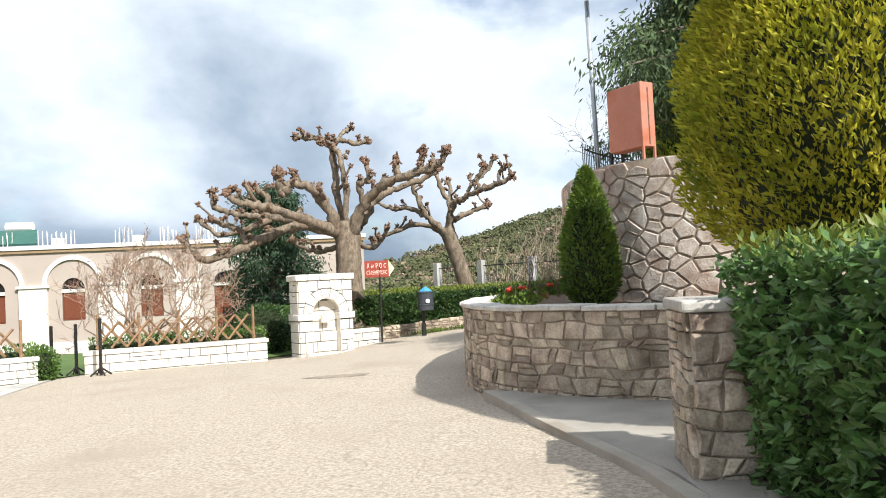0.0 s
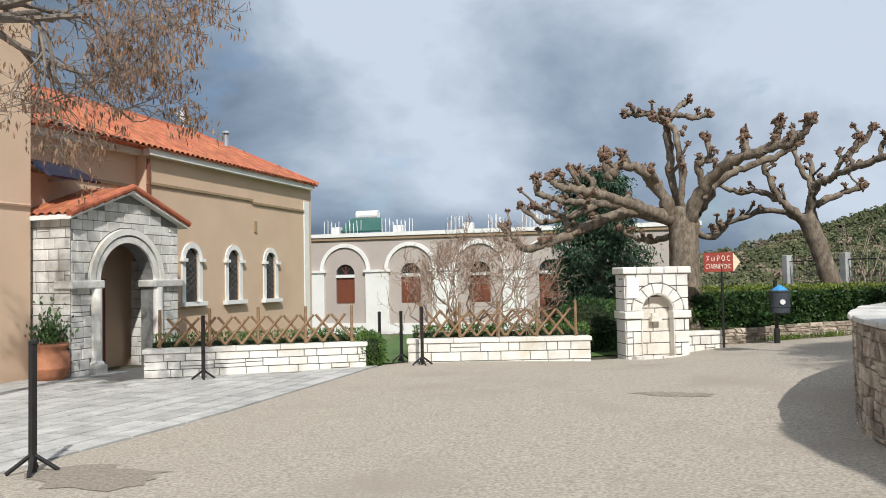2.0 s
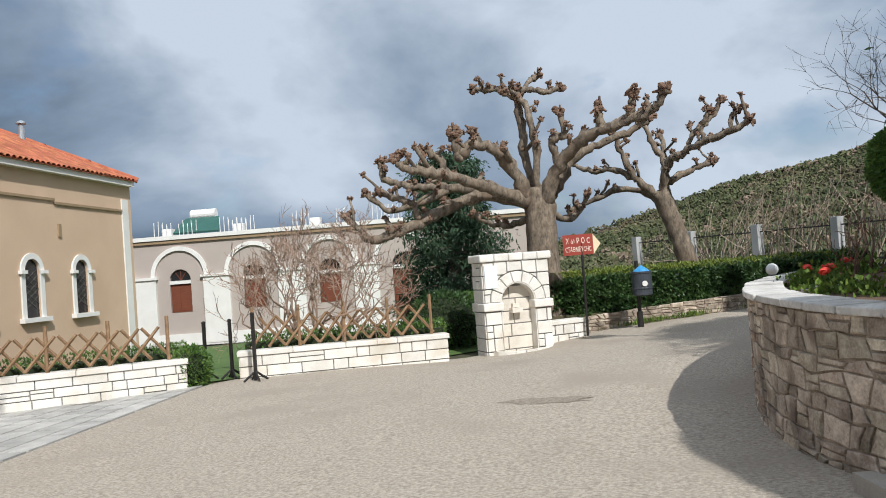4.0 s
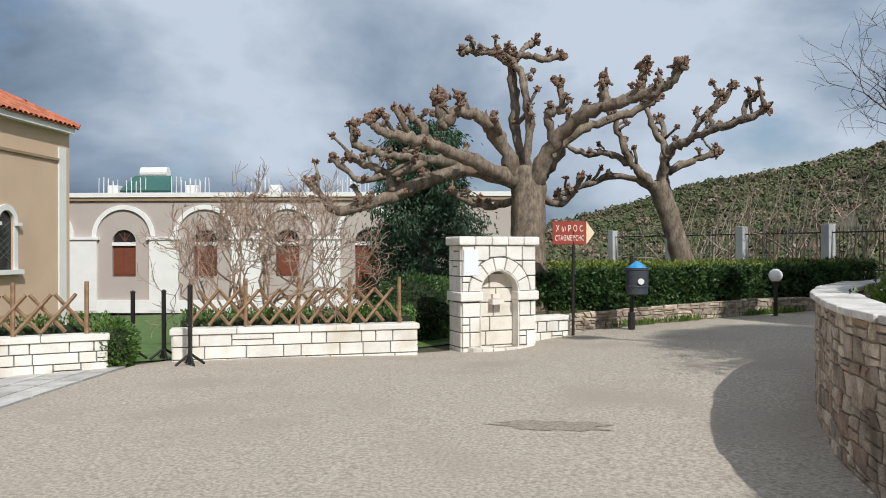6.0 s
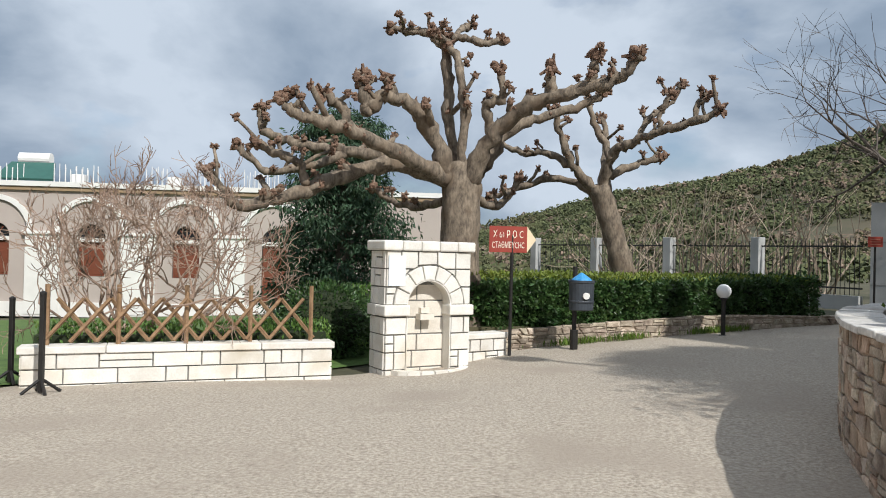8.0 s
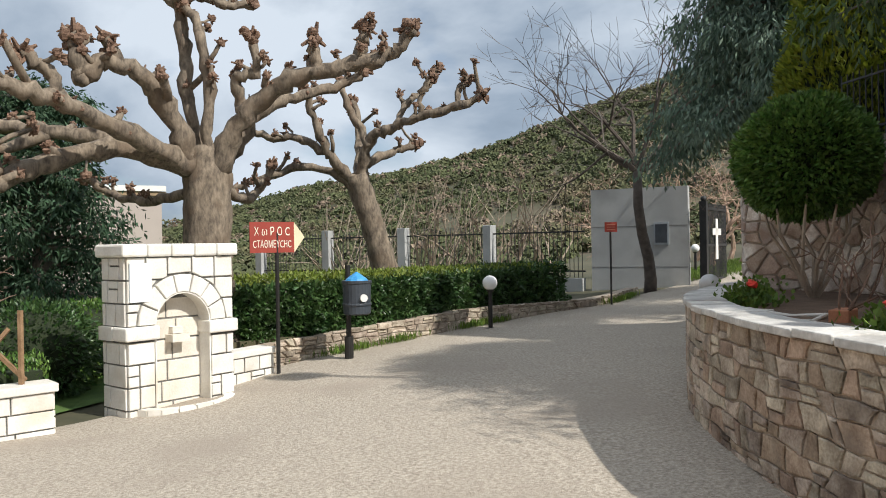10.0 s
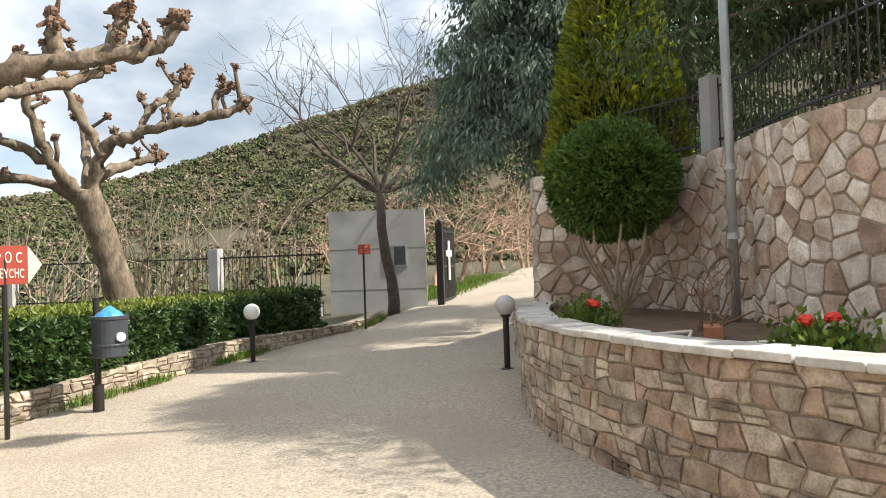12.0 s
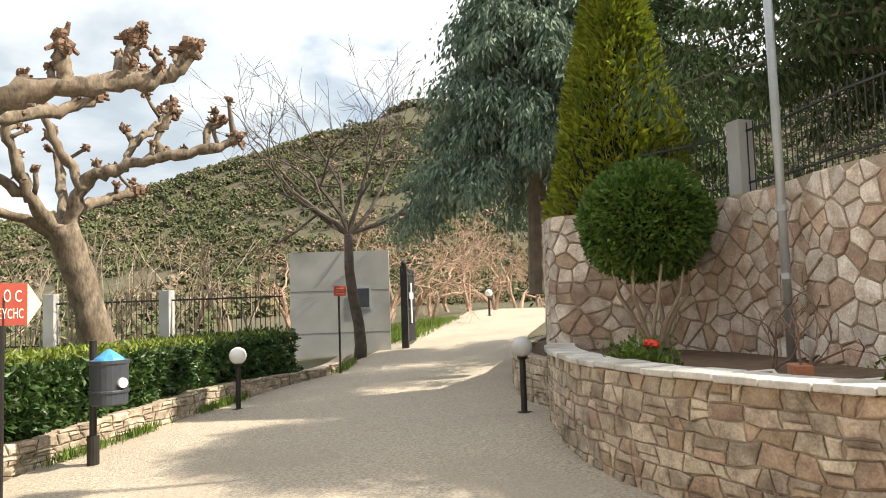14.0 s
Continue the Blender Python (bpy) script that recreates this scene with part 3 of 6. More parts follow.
whole("ground", g, M["earth"], "scrubby green and brown hillside ground round the monastery", "ground", "structure", smooth=True)


def sheet(name, left, right, mat, lift, label, category, across=24, z=None):
    """A surface between two plan lines that follows the ground."""
    g, n = Geo(), 0
    a, b = Line(left), Line(right)
    n = int(max(a.length, b.length) / 0.7)
    for i in range(n + 1):
        p, q = Vector(a.at(a.length * i / n)), Vector(b.at(b.length * i / n))
        for k in range(across + 1):
            m = p.lerp(q, k / across)
            g.v.append((m.x, m.y, (z if z is not None else ground_z(m.x, m.y)) + lift + 0.012 * noise.noise((m.x * 0.7, m.y * 0.7, 3))))
    for i in range(n):
        for k in range(across):
            c = i * (across + 1) + k
            g.f.append((c, c + across + 1, c + across + 2, c + 1))
    return whole(name, g, mat, label, category, "structure", smooth=True)


sheet("road", [(-6.4, -14), (-7.0, 0), (-7.65, 7.5), (-7.95, 11), (-8.45, 14), (-9.25, 17.9), (-9.2, 18.5), (-5.0, 20.6), (-2.5, 22.9), (-0.8, 24.0), (2.2, 25.8), (6.5, 27.6), (9.5, 29.6), (12, 31.4), (20, 36), (32, 44)],
      [(3, -14), (3, 0), (3, 5), (3, 8), (2.6, 12), (2.6, 14), (2.6, 15), (3, 16.5), (3.8, 18.5), (4.6, 20.4), (7, 22.3), (10, 24.6), (14, 27.4), (24, 33), (36, 39)],
      M["road"], 0.035, "pale worn gravel and concrete forecourt and drive", "road", 30)
sheet("lawn", [(-12, 19.6), (-9.8, 18.4), (-6, 20.6), (-4.4, 22.4), (-3.4, 23.4)], [(-22, 34), (-18, 36.5), (-12, 38), (-6, 39), (-1, 39)], M["grass"], 0.03,
      "short green lawn before the long building", "lawn", 20)

# ---- paved church forecourt ----
pave = sheet("pavement", [(-6.5, -14), (-7.1, 0), (-7.7, 7.5), (-8.0, 11), (-8.5, 14), (-9.3, 17.9)], [(-24, -14), (-24, 0), (-20, 8), (-18, 13), (-16, 18.4)], M["grout"], 0.02,
             "bed of grey mortar under pale flagstones", "pavement", 16)

# ---- drive slab and kerb beside the planter wall ----
kl = Line([(0.42, 9.75), (0.9, 7.6), (1.45, 5.5), (1.6, 3.0)])
g = ribbon(kl, -0.14, 0.0, lambda s: 0.1, lambda s: 0.43, 10)
whole("kerb", g, M["kerb"], "worn concrete kerb edging the drive slab", "kerb", "structure")
g = Geo()
sl = [(0.56, 9.75), (1.04, 7.6), (1.59, 5.5), (1.74, 3.0), (4.5, 3.0), (4.5, 7.5), (2.2, 8.6), (0.95, 9.6)]
g.add([(x, y, 0.1) for x, y in sl] + [(x, y, 0.42 + 0.015 * (x - 0.5)) for x, y in sl], [tuple(range(7, -1, -1)), tuple(range(8, 16)), *((i, (i + 1) % 8, 8 + (i + 1) % 8, 8 + i) for i in range(8))])
whole("drive_slab", g, M["slab"], "grey concrete slab of a side path", "pavement", "structure")

# ---- planter wall, bed, upper retaining wall ----
planter = Line([(4.1, 19.5), (3.45, 19.1), (2.25, 18.0), (1.33, 16.75), (0.65, 15.0), (0.33, 13.3), (0.24, 12.2), (0.31, 11.1), (0.56, 10.1), (1.12, 9.25), (2.2, 8.4), (4.2, 7.5)], True)


def ptop(s):
    return 1.45


wall_p = thing("wall_planter", planter.at(5, 0, 0), "curved planter wall of rough brown rubble stone", "stone wall", kind="structure")
part("wall_core", ribbon(planter, -0.34, -0.02, lambda s: -0.3, lambda s: ptop(s) - 0.05, 80), M["mortar"], wall_p)
upper = Line([(5.4, 20.5), (4.15, 19.5), (4.4, 18.7), (4.55, 17.9), (4.25, 16.95), (3.68, 16.1), (2.95, 15.35), (2.42, 14.5), (2.1, 13.7), (2.0, 12.8), (2.05, 11.6), (2.3, 10.7), (3.1, 10.0), (5.0, 9.6), (9.0, 9.3)], True)


def utop(s):
    return 3.28


wall_u = thing("wall_upper", upper.at(6, 0, 1), "tall retaining wall of split brown and grey stone", "stone wall", kind="structure")
part("wall_core", ribbon(upper, -0.45, -0.02, lambda s: -0.2, lambda s: utop(s) - 0.02, 90), M["mortar"], wall_u)


def prism(name, pts, z0, z1, mat, label, category):
    n = len(pts)
    g = Geo().add([(x, y, z0) for x, y in pts] + [(x, y, z1) for x, y in pts], [tuple(range(n - 1, -1, -1)), tuple(range(n, 2 * n)), *((i, (i + 1) % n, n + (i + 1) % n, n + i) for i in range(n))])
    return whole(name, g, mat, label, category, "structure")


ins = [planter.at(planter.length * i / 40, -0.3)[:2] for i in range(41)]
back = [upper.at(upper.length * i / 40, -0.2)[:2] for i in range(4, 36)]
prism("planting_bed", ins + back[::-1], 0.2, 1.36, M["soil"], "dark earth bed behind the planter wall", "soil")
ter = [upper.at(upper.length * i / 50, -0.4)[:2] for i in range(51)] + [(34, 9), (34, 28), (14, 23.0), (7, 20.8)]
prism("terrace_ground", ter, -1, 2.95, M["soil"], "earth of the upper terrace behind the wall", "ground")

# ---- low wall and bank along the drive past the planter ----
verge = Line([(13.5, 26.0), (8.6, 23.5), (5.75, 21.5), (4.7, 20.35), (4.35, 19.75)], True)
vtop = lambda s: 1.2 - 0.12 * smoothstep(4, 0, s)
wall_v = thing("wall_verge", verge.at(8, 0, 0), "low rough stone wall holding the bank beside the drive", "stone wall", kind="structure")
part("wall_core", ribbon(verge, -0.3, -0.015, lambda s: 0.1, lambda s: vtop(s) - 0.02, 40), M["mortar"], wall_v)
prism("bank_earth", [verge.at(verge.length * i / 16, -0.2)[:2] for i in range(17)] + [(5.6, 20.3), (7, 20.7), (14, 22.8)], -0.5, 1.12, M["soil"], "earth bank under the cedar beside the drive", "ground")

# ---- the long building behind ----
U = Vector((0.984, 0.177, 0))
F0 = Vector((-22.36, 37.07, 0))
fac = Line([tuple((F0 - U * 6)[:2]), tuple((F0 + U * 18)[:2])])
CEN = [6 - 3.66, 6.0, 9.66, 13.35, 16.9]
house = thing("long_building", tuple(F0), "long low grey-mauve building with white blind arches and brown shutters", "building")
bays = []
arched_wall(fac, 0, 24, -1.2, 4.02, [(c, 0.53, 0.42 if i != 4 else -0.9, 1.98) for i, c in enumerate(CEN)], -0.3, 0, bays)
for q in bays:
    part("wall_bay", q, M["greywall"], house)
part("rear_wall", bar(fac, 0, 24, -9, -8.7, -1.2, 4.0), M["greywall"], house)
part("side_wall", bar(fac, 0, 0.3, -8.7, -0.3, -1.2, 4.0), M["greywall"], house)
part("side_wall", bar(fac, 23.7, 24, -8.7, -0.3, -1.2, 4.0), M["greywall"], house)
part("plinth", bar(fac, 0, 24, 0.002, 0.1, -1.2, -0.62), M["white"], house)
part("roof", bar(fac, -0.1, 24.1, -9.1, 0.02, 4.02, 4.12), M["concrete"], house)
part("cornice", bar(fac, -0.15, 24.15, 0.021, 0.16, 3.96, 4.16), M["white"], house)
part("cornice", bar(fac, -0.15, 24.15, 0.004, 0.1, 3.80, 3.94), M["ochre_line"], house)
for i, c in enumerate(CEN):
    part("arch_moulding", arch_band(fac, c, 2.2, 1.22, 1.42, 0.003, 0.1), M["white"], house, smooth=False)
    part("window_surround", extrude(fac, [(c - 0.53, 1.80), (c + 0.53, 1.80), (c + 0.53, 1.96), (c - 0.53, 1.96)], -0.2, 0.02), M["white"], house)
    lo = 0.44 if i != 4 else -0.9
    sh = part("shutter", bar(fac, c - 0.5, c + 0.5, -0.14, -0.08, lo, 1.78), M["brown"], house, "brown wooden shutter")
    for k in range(2):
        part("shutter_rail", bar(fac, c - 0.46 + 0.5 * k, c - 0.05 + 0.5 * k, -0.079, -0.062, lo + 0.08, 1.70), M["brown"], sh)
    part("fanlight", extrude(fac, [(c - 0.5, 1.97), *arc(c, 1.98, 0.5, 0, 180)[::-1][::-1]], -0.16, -0.12), M["glass"], house, "dark half-round fanlight")
    for k in (55, 90, 125):
        a = radians(k)
        part("glazing_bar", extrude(fac, [(c - 0.02, 1.98), (c + 0.02, 1.98), (c + 0.02 + 0.45 * math.cos(a), 1.98 + 0.46 * math.sin(a)), (c - 0.02 + 0.45 * math.cos(a), 1.98 + 0.46 * math.sin(a))], -0.119, -0.09), M["brown"], house)
for a, b in zip(CEN, CEN[1:]):
    m = (a + b) / 2
    w = (b - a) / 2 - 1.3
    part("pilaster", bar(fac, m - w - 0.12, m + w + 0.12, 0.003, 0.13, -1.1, 2.06), M["white"], house)
    part("pilaster_cap", bar(fac, m - w - 0.22, m + w + 0.22, 0.003, 0.2, 2.07, 2.2), M["white"], house)
rnd = random.Random(5)
for s0 in (4.3, 5.6, 7.7, 8.6, 11.4, 13.6, 15.4, 16.0):
    rb = thing("rebar_cluster", fac.at(s0, -1.2, 4.12), "bundle of pale upright starter rods on the flat roof", "starter rods", "roof starter rods")
    for k in range(8):
        part("rod", Geo().tube([fac.at(s0 + k * 0.11, -1.2 - 0.25 * (k % 2), 4.12), fac.at(s0 + k * 0.11 + rnd.uniform(-0.02, 0.02), -1.2 - 0.25 * (k % 2), 4.9 + rnd.uniform(-0.12, 0.12))], 0.018, 5), M["white"], rb)
for s0 in (4.6, 8.3, 12.2):
    soft(whole("roof_stub", bar(fac, s0, s0 + 0.5, -1.9, -1.4, 4.12, 4.62), M["white"], "short white concrete column stub on the roof", "column stub", group="roof column stubs"), 0.02)
heat = thing("solar_water_heater", fac.at(6.2, -2.5, 4.12), "solar water heater with white tank above a green collector", "solar heater")
part("tank", Geo().tube([fac.at(5.6, -2.9, 5.35), fac.at(6.9, -2.9, 5.35)], 0.27, 16), M["white"], heat, smooth=False)
part("collector", Geo().hexa([fac.at(5.4, -2.6, 5.1), fac.at(7.2, -2.6, 5.1), fac.at(7.6, -1.4, 4.3), fac.at(5.2, -1.4, 4.3)], [fac.at(5.4, -2.55, 5.18), fac.at(7.2, -2.55, 5.18), fac.at(7.6, -1.35, 4.38), fac.at(5.2, -1.35, 4.38)]), M["heater"], heat, "dark green glass collector")
for s in (5.6, 6.9):
    part("stand_leg", Geo().tube([fac.at(s, -2.9, 4.12), fac.at(s, -2.9, 5.1)], 0.03, 6), M["galv"], heat)

for ob in [o for o in bpy.data.objects if not o.parent and o.name.split(".")[0] in ("long_building", "rebar_cluster", "roof_stub", "solar_water_heater")]:
    ob.location.z += 0.28

# ---- church ----
CO = Vector((-17.68, 20.66, 0))
CU = Vector((-0.12, 0.993, 0)).normalized()
side = Line([tuple((CO - CU * 22)[:2]), tuple((CO + CU * 7.75)[:2])])
Z0 = -0.6


def cs(s):
    return s + 22


church = thing("church", tuple(CO), "ochre rendered church with red tiled roof and white arched windows", "church")
WIN = [(cs(0.1), 0.34, 1.36, 2.72), (cs(2.4), 0.34, 1.34, 2.72), (cs(4.8), 0.34, 1.32, 2.70)]
bays = []
arched_wall(side, cs(-2.0), cs(7.75), Z0, 5.85, WIN, -0.4, 0, bays)
for q in bays:
    part("wall_bay", q, M["ochre"], church)
part("recessed_wall", bar(side, cs(-6.3), cs(-2.0), -0.75, -0.35, Z0, 5.85), M["ochre"], church)
end = Line([side.at(cs(7.75))[:2], side.at(cs(7.75), -8.5)[:2]])
part("end_wall", bar(end, 0.0, 8.5, 0.0, 0.3, Z0, 5.85), M["ochre"], church)
part("rear_wall", bar(side, cs(-6.3), cs(7.75), -8.5, -8.2, Z0, 5.85), M["ochre"], church)
part("corner_pilaster", bar(side, cs(7.4), cs(7.79), 0.003, 0.05, Z0, 5.2), M["white"], church)
part("eave_cornice", bar(side, cs(-2.1), cs(7.95), 0.003, 0.24, 5.69, 5.87), M["white"], church)
part("eave_cornice", bar(side, cs(-6.3), cs(-2.0), -0.34, -0.12, 5.69, 5.87), M["white"], church)
part("string_course", bar(side, cs(-2.0), cs(3.6), 0.003, 0.06, 4.85, 4.93), M["ochre_line"], church)
part("string_course", bar(side, cs(3.6), cs(7.38), 0.003, 0.06, 4.75, 4.83), M["ochre_line"], church)
part("string_course", bar(side, cs(-6.2), cs(-2.0), -0.348, -0.29, 4.75, 4.83), M["ochre_line"], church)
part("downpipe", Geo().tube([side.at(cs(-1.95), 0.06, 5.6), side.at(cs(-1.95), 0.06, 3.6)], 0.05, 8), M["brown"], church, "brown downpipe")
part("louvre", bar(side, cs(3.72), cs(3.86), 0.003, 0.05, 3.75, 4.15), M["ochre_line"], church)
for c, r, sill, spring in WIN:
    w = part("window_trim", arch_band(side, c, spring, r, r + 0.17, 0.002, 0.05, sill), M["white"], church, "white arched surround")
    part("sill", bar(side, c - 0.62, c + 0.62, 0.003, 0.17, sill - 0.13, sill), M["white"], w)
    part("impost", bar(side, c - r - 0.24, c - r - 0.0, 0.003, 0.14, spring - 0.1, spring), M["white"], w)
    part("impost", bar(side, c + r, c + r + 0.24, 0.003, 0.14, spring - 0.1, spring), M["white"], w)
    gl = part("window_pane", extrude(side, [(c - r, sill), (c + r, sill), *arc(c, spring, r, 0, 180)], -0.10, -0.06), M["glass"], church, "dark leaded glass")
    for k in range(-3, 12):
        for sg in (1, -1):
            a0, b0 = c - r, sill + k * 0.2
            pts = [(c + (q - 0.5) * 2 * r, b0 + (q if sg > 0 else 1 - q) * 0.45) for q in (0, 1)]
            if pts[0][1] > sill and pts[1][1] > sill and max(pts[0][1], pts[1][1]) < spring + 0.1:
                part("lead_bar", Geo().tube([side.at(p[0], -0.05, p[1]) for p in pts], 0.009, 4), M["grille"], gl)
# taller block beside the porch
part("tower_wall", arched_wall(side, cs(-18), cs(-6.2), Z0, 10.0, [(cs(-8.2), 0.5, 1.0, 2.6)], -0.3, 0.15), M["ochre"], church)
part("tower_return", bar(side, cs(-6.5), cs(-6.2), -8.5, -0.3, Z0, 10.0), M["ochre"], church)
part("tower_roof", bar(side, cs(-18), cs(-6.15), -8.5, 0.3, 10.0, 10.2), M["tile"], church)
part("window_trim", arch_band(side, cs(-8.2), 2.6, 0.5, 0.72, 0.152, 0.24, 1.0), M["white"], church)
part("window_pane", extrude(side, [(cs(-8.7), 1.0), (cs(-7.7), 1.0), *arc(cs(-8.2), 2.6, 0.5, 0, 180)], -0.1, -0.05), M["glass"], church)
part("window_trim", arch_band(side, cs(-8.2), 5.9, 0.4, 0.62, 0.152, 0.24, 4.6), M["white"], church)
part("window_pane", extrude(side, [(cs(-8.6), 4.6), (cs(-7.8), 4.6), *arc(cs(-8.2), 5.9, 0.4, 0, 180)], 0.152, 0.17), M["glass"], church)
part("conduit", Geo().tube([side.at(cs(-10), 0.2, 4.0), side.at(cs(-8.2), 0.2, 3.85), side.at(cs(-6.25), 0.2, 3.86)], 0.03, 6), M["ochre"], church)


def tiled(frame_at, inside, nu, nv, du, dv, name, parent):
    """Rows of half-round tiles down a slope; frame_at(u, v, h) places them."""
    g = Geo()
    for i in range(nu):
        for j in range(nv):
            u, v = (i + 0.5) * du, j * dv
            if not inside(u, v + dv / 2):
                continue
            vs, n = [], 5
            for e, (vv, r, h) in enumerate(((v - 0.03, du * 0.33, 0.055), (v + dv, du * 0.42, 0.03))):
                for k in range(n + 1):
                    a = math.pi * k / n
                    vs.append(frame_at(u + r * math.cos(a), vv, h - 0.03 + 0.75 * r * math.sin(a)))
            g.add(vs, [(k, k + 1, n + 2 + k, n + 1 + k) for k in range(n)])
            # valley tile between two ridges
            w = du * 0.25
            g.add([frame_at(u + du / 2 - w, v, 0.03), frame_at(u + du / 2 + w, v, 0.03), frame_at(u + du / 2 + w, v + dv, 0.012), frame_at(u + du / 2 - w, v + dv, 0.012)], [(0, 1, 2, 3)])
    return part(name, g, M["tile"], parent, "weathered red half-round clay tiles", kind="stuff")


RZ, EZ, HALF, OV = 8.1, 5.89, 4.25, 0.32
hip = 2.4
SL = math.hypot(HALF + OV, RZ - EZ)


def roof_front(u, v, h):
    f = v / SL
    x, y, _ = side.at(cs(-6.1) + u, -HALF + (HALF + OV) * f)
    return (x, y, RZ + (EZ - RZ) * f + h)


LEN = 14.2
part("roof_deck", Geo().add([roof_front(0, 0, -0.02), roof_front(LEN - hip, 0, -0.02), roof_front(LEN, SL, -0.02), roof_front(0, SL, -0.02),
                             (*side.at(cs(-6.1) + LEN, -8.8)[:2], EZ), (*side.at(cs(-6.1), -8.8)[:2], EZ)],
                            [(0, 3, 2, 1), (1, 2, 4), (0, 1, 4, 5), (2, 3, 5, 4), (0, 5, 3)]), M["tile"], church)
tiled(roof_front, lambda u, v: u < LEN - hip * (1 - v / SL), int(LEN / 0.25), int(SL / 0.36) + 1, 0.25, SL / (int(SL / 0.36) + 1), "roof_tiles", church)


def roof_end(u, v, h):
    f = v / SL
    x, y, _ = side.at(cs(-6.1) + LEN - hip + hip * f, -HALF + (0.5 - u / (2 * HALF + 2 * OV)) * 2 * (HALF + OV))
    return (x, y, RZ + (EZ - RZ) * f + h)


tiled(roof_end, lambda u, v: abs(u - HALF - OV) < (HALF + OV) * v / SL, int((2 * HALF + 2 * OV) / 0.25), int(SL / 0.36) + 1, 0.25, SL / (int(SL / 0.36) + 1), "roof_tiles", church)
part("ridge_tiles", Geo().tube([roof_front(0, 0, 0.02), roof_front(LEN - hip, 0, 0.02), roof_front(LEN, SL, 0.04)], 0.11, 10), M["tile"], church)
part("cross", Geo().hexa([roof_front(11.3, 0, 0.05), roof_front(11.48, 0, 0.05), roof_front(11.48, 0.1, 0.05), roof_front(11.3, 0.1, 0.05)], [roof_front(11.3, 0, 0.85), roof_front(11.48, 0, 0.85), roof_front(11.48, 0.1, 0.85), roof_front(11.3, 0.1, 0.85)]).hexa(
    [roof_front(11.06, 0, 0.44), roof_front(11.72, 0, 0.44), roof_front(11.72, 0.098, 0.44), roof_front(11.06, 0.098, 0.44)], [roof_front(11.06, 0, 0.62), roof_front(11.72, 0, 0.62), roof_front(11.72, 0.098, 0.62), roof_front(11.06, 0.098, 0.62)]), M["white"], church, "white roof cross")
fl = part("flue", Geo().tube([roof_front(12.3, 1.6, -0.2), roof_front(12.3, 1.6, 0.55)], 0.1, 12), M["galv"], church, "steel flue with a cap")
part("flue_cap", Geo().lathe(roof_front(12.3, 1.6, 0.58), [(0.17, 0), (0.17, 0.04), (0.05, 0.12)], 12), M["galv"], fl)
pnl = thing("solar_collector", side.at(cs(-5.2), 0.2, 4.6), "dark glass solar collector fixed under the church eaves", "solar collector")
part("panel", Geo().hexa([side.at(cs(-6.0), -0.2, 5.0), side.at(cs(-4.6), -0.2, 5.0), side.at(cs(-4.4), 0.55, 4.55), side.at(cs(-6.0), 0.55, 4.55)], [side.at(cs(-6.0), -0.2, 5.05), side.at(cs(-4.6), -0.2, 5.05), side.at(cs(-4.4), 0.58, 4.6), side.at(cs(-6.0), 0.58, 4.6)]), M["panel"], pnl)
part("bracket", Geo().tube([side.at(cs(-5.2), -0.33, 4.6), side.at(cs(-5.2), 0.4, 4.58)], 0.025, 6), M["galv"], pnl)

# porch
PS0, PS1, PC, PV = cs(-6.0), cs(-2.1), cs(-4.12), 1.15
porch = thing("porch", side.at(PC, 0.6, -0.2), "grey stone church porch with a round arch and tiled gable", "porch")
gab = [(PS0, 3.62), (PS0, Z0), (PC - 1.0, Z0), (PC - 1.0, 2.02), *arc(PC, 2.02, 1.0, 180, 0, 18), (PC + 1.0, Z0), (PS1, Z0), (PS1, 3.62), (PC, 4.3)]
part("front_wall", extrude(side, gab[1:] + gab[:1], PV - 0.4, PV), M["joint"], porch)
part("side_wall", bar(side, PS0, PS0 + 0.4, -0.35, PV - 0.4, Z0, 3.6), M["joint"], porch)
part("side_wall", bar(side, PS1 - 0.4, PS1, 0.0, PV - 0.4, Z0, 3.6), M["joint"], porch)
part("inner_wall", bar(side, PS0 + 0.4, PS1 - 0.4, -0.34, -0.3, Z0, 3.6), M["ochre"], porch)
part("door", bar(side, PC - 0.75, PC + 0.75, -0.29, -0.22, Z0, 2.1), M["brown"], porch, "brown wooden church door in shade")
part("arch_moulding", arch_band(side, PC, 2.02, 1.0, 1.16, PV + 0.003, PV + 0.07), M["greystone"], porch)
part("arch_moulding", arch_band(side, PC, 2.02, 1.2, 1.36, PV + 0.003, PV + 0.1), M["whitestone"], porch)
for a, b in ((PS0 - 0.08, PC - 0.92), (PC + 0.92, PS1 + 0.08)):
    soft(part("impost", bar(side, a, b, PV - 0.44, PV + 0.14, 1.86, 2.06), M["greystone"], porch), 0.03)
for c in (PC - 1.12, PC + 1.12):
    part("column", Geo().tube([side.at(c, PV + 0.05, Z0), side.at(c, PV + 0.05, 1.86)], 0.13, 14), M["whitestone"], porch, smooth=False)
    part("column_base", soft(part("column_plinth", bar(side, c - 0.19, c + 0.19, PV - 0.1, PV + 0.22, Z0, 0.0), M["greystone"], porch), 0.02) and Geo().lathe(side.at(c, PV + 0.05, 0.0), [(0.18, 0), (0.18, 0.05), (0.135, 0.1)], 14), M["whitestone"], porch)


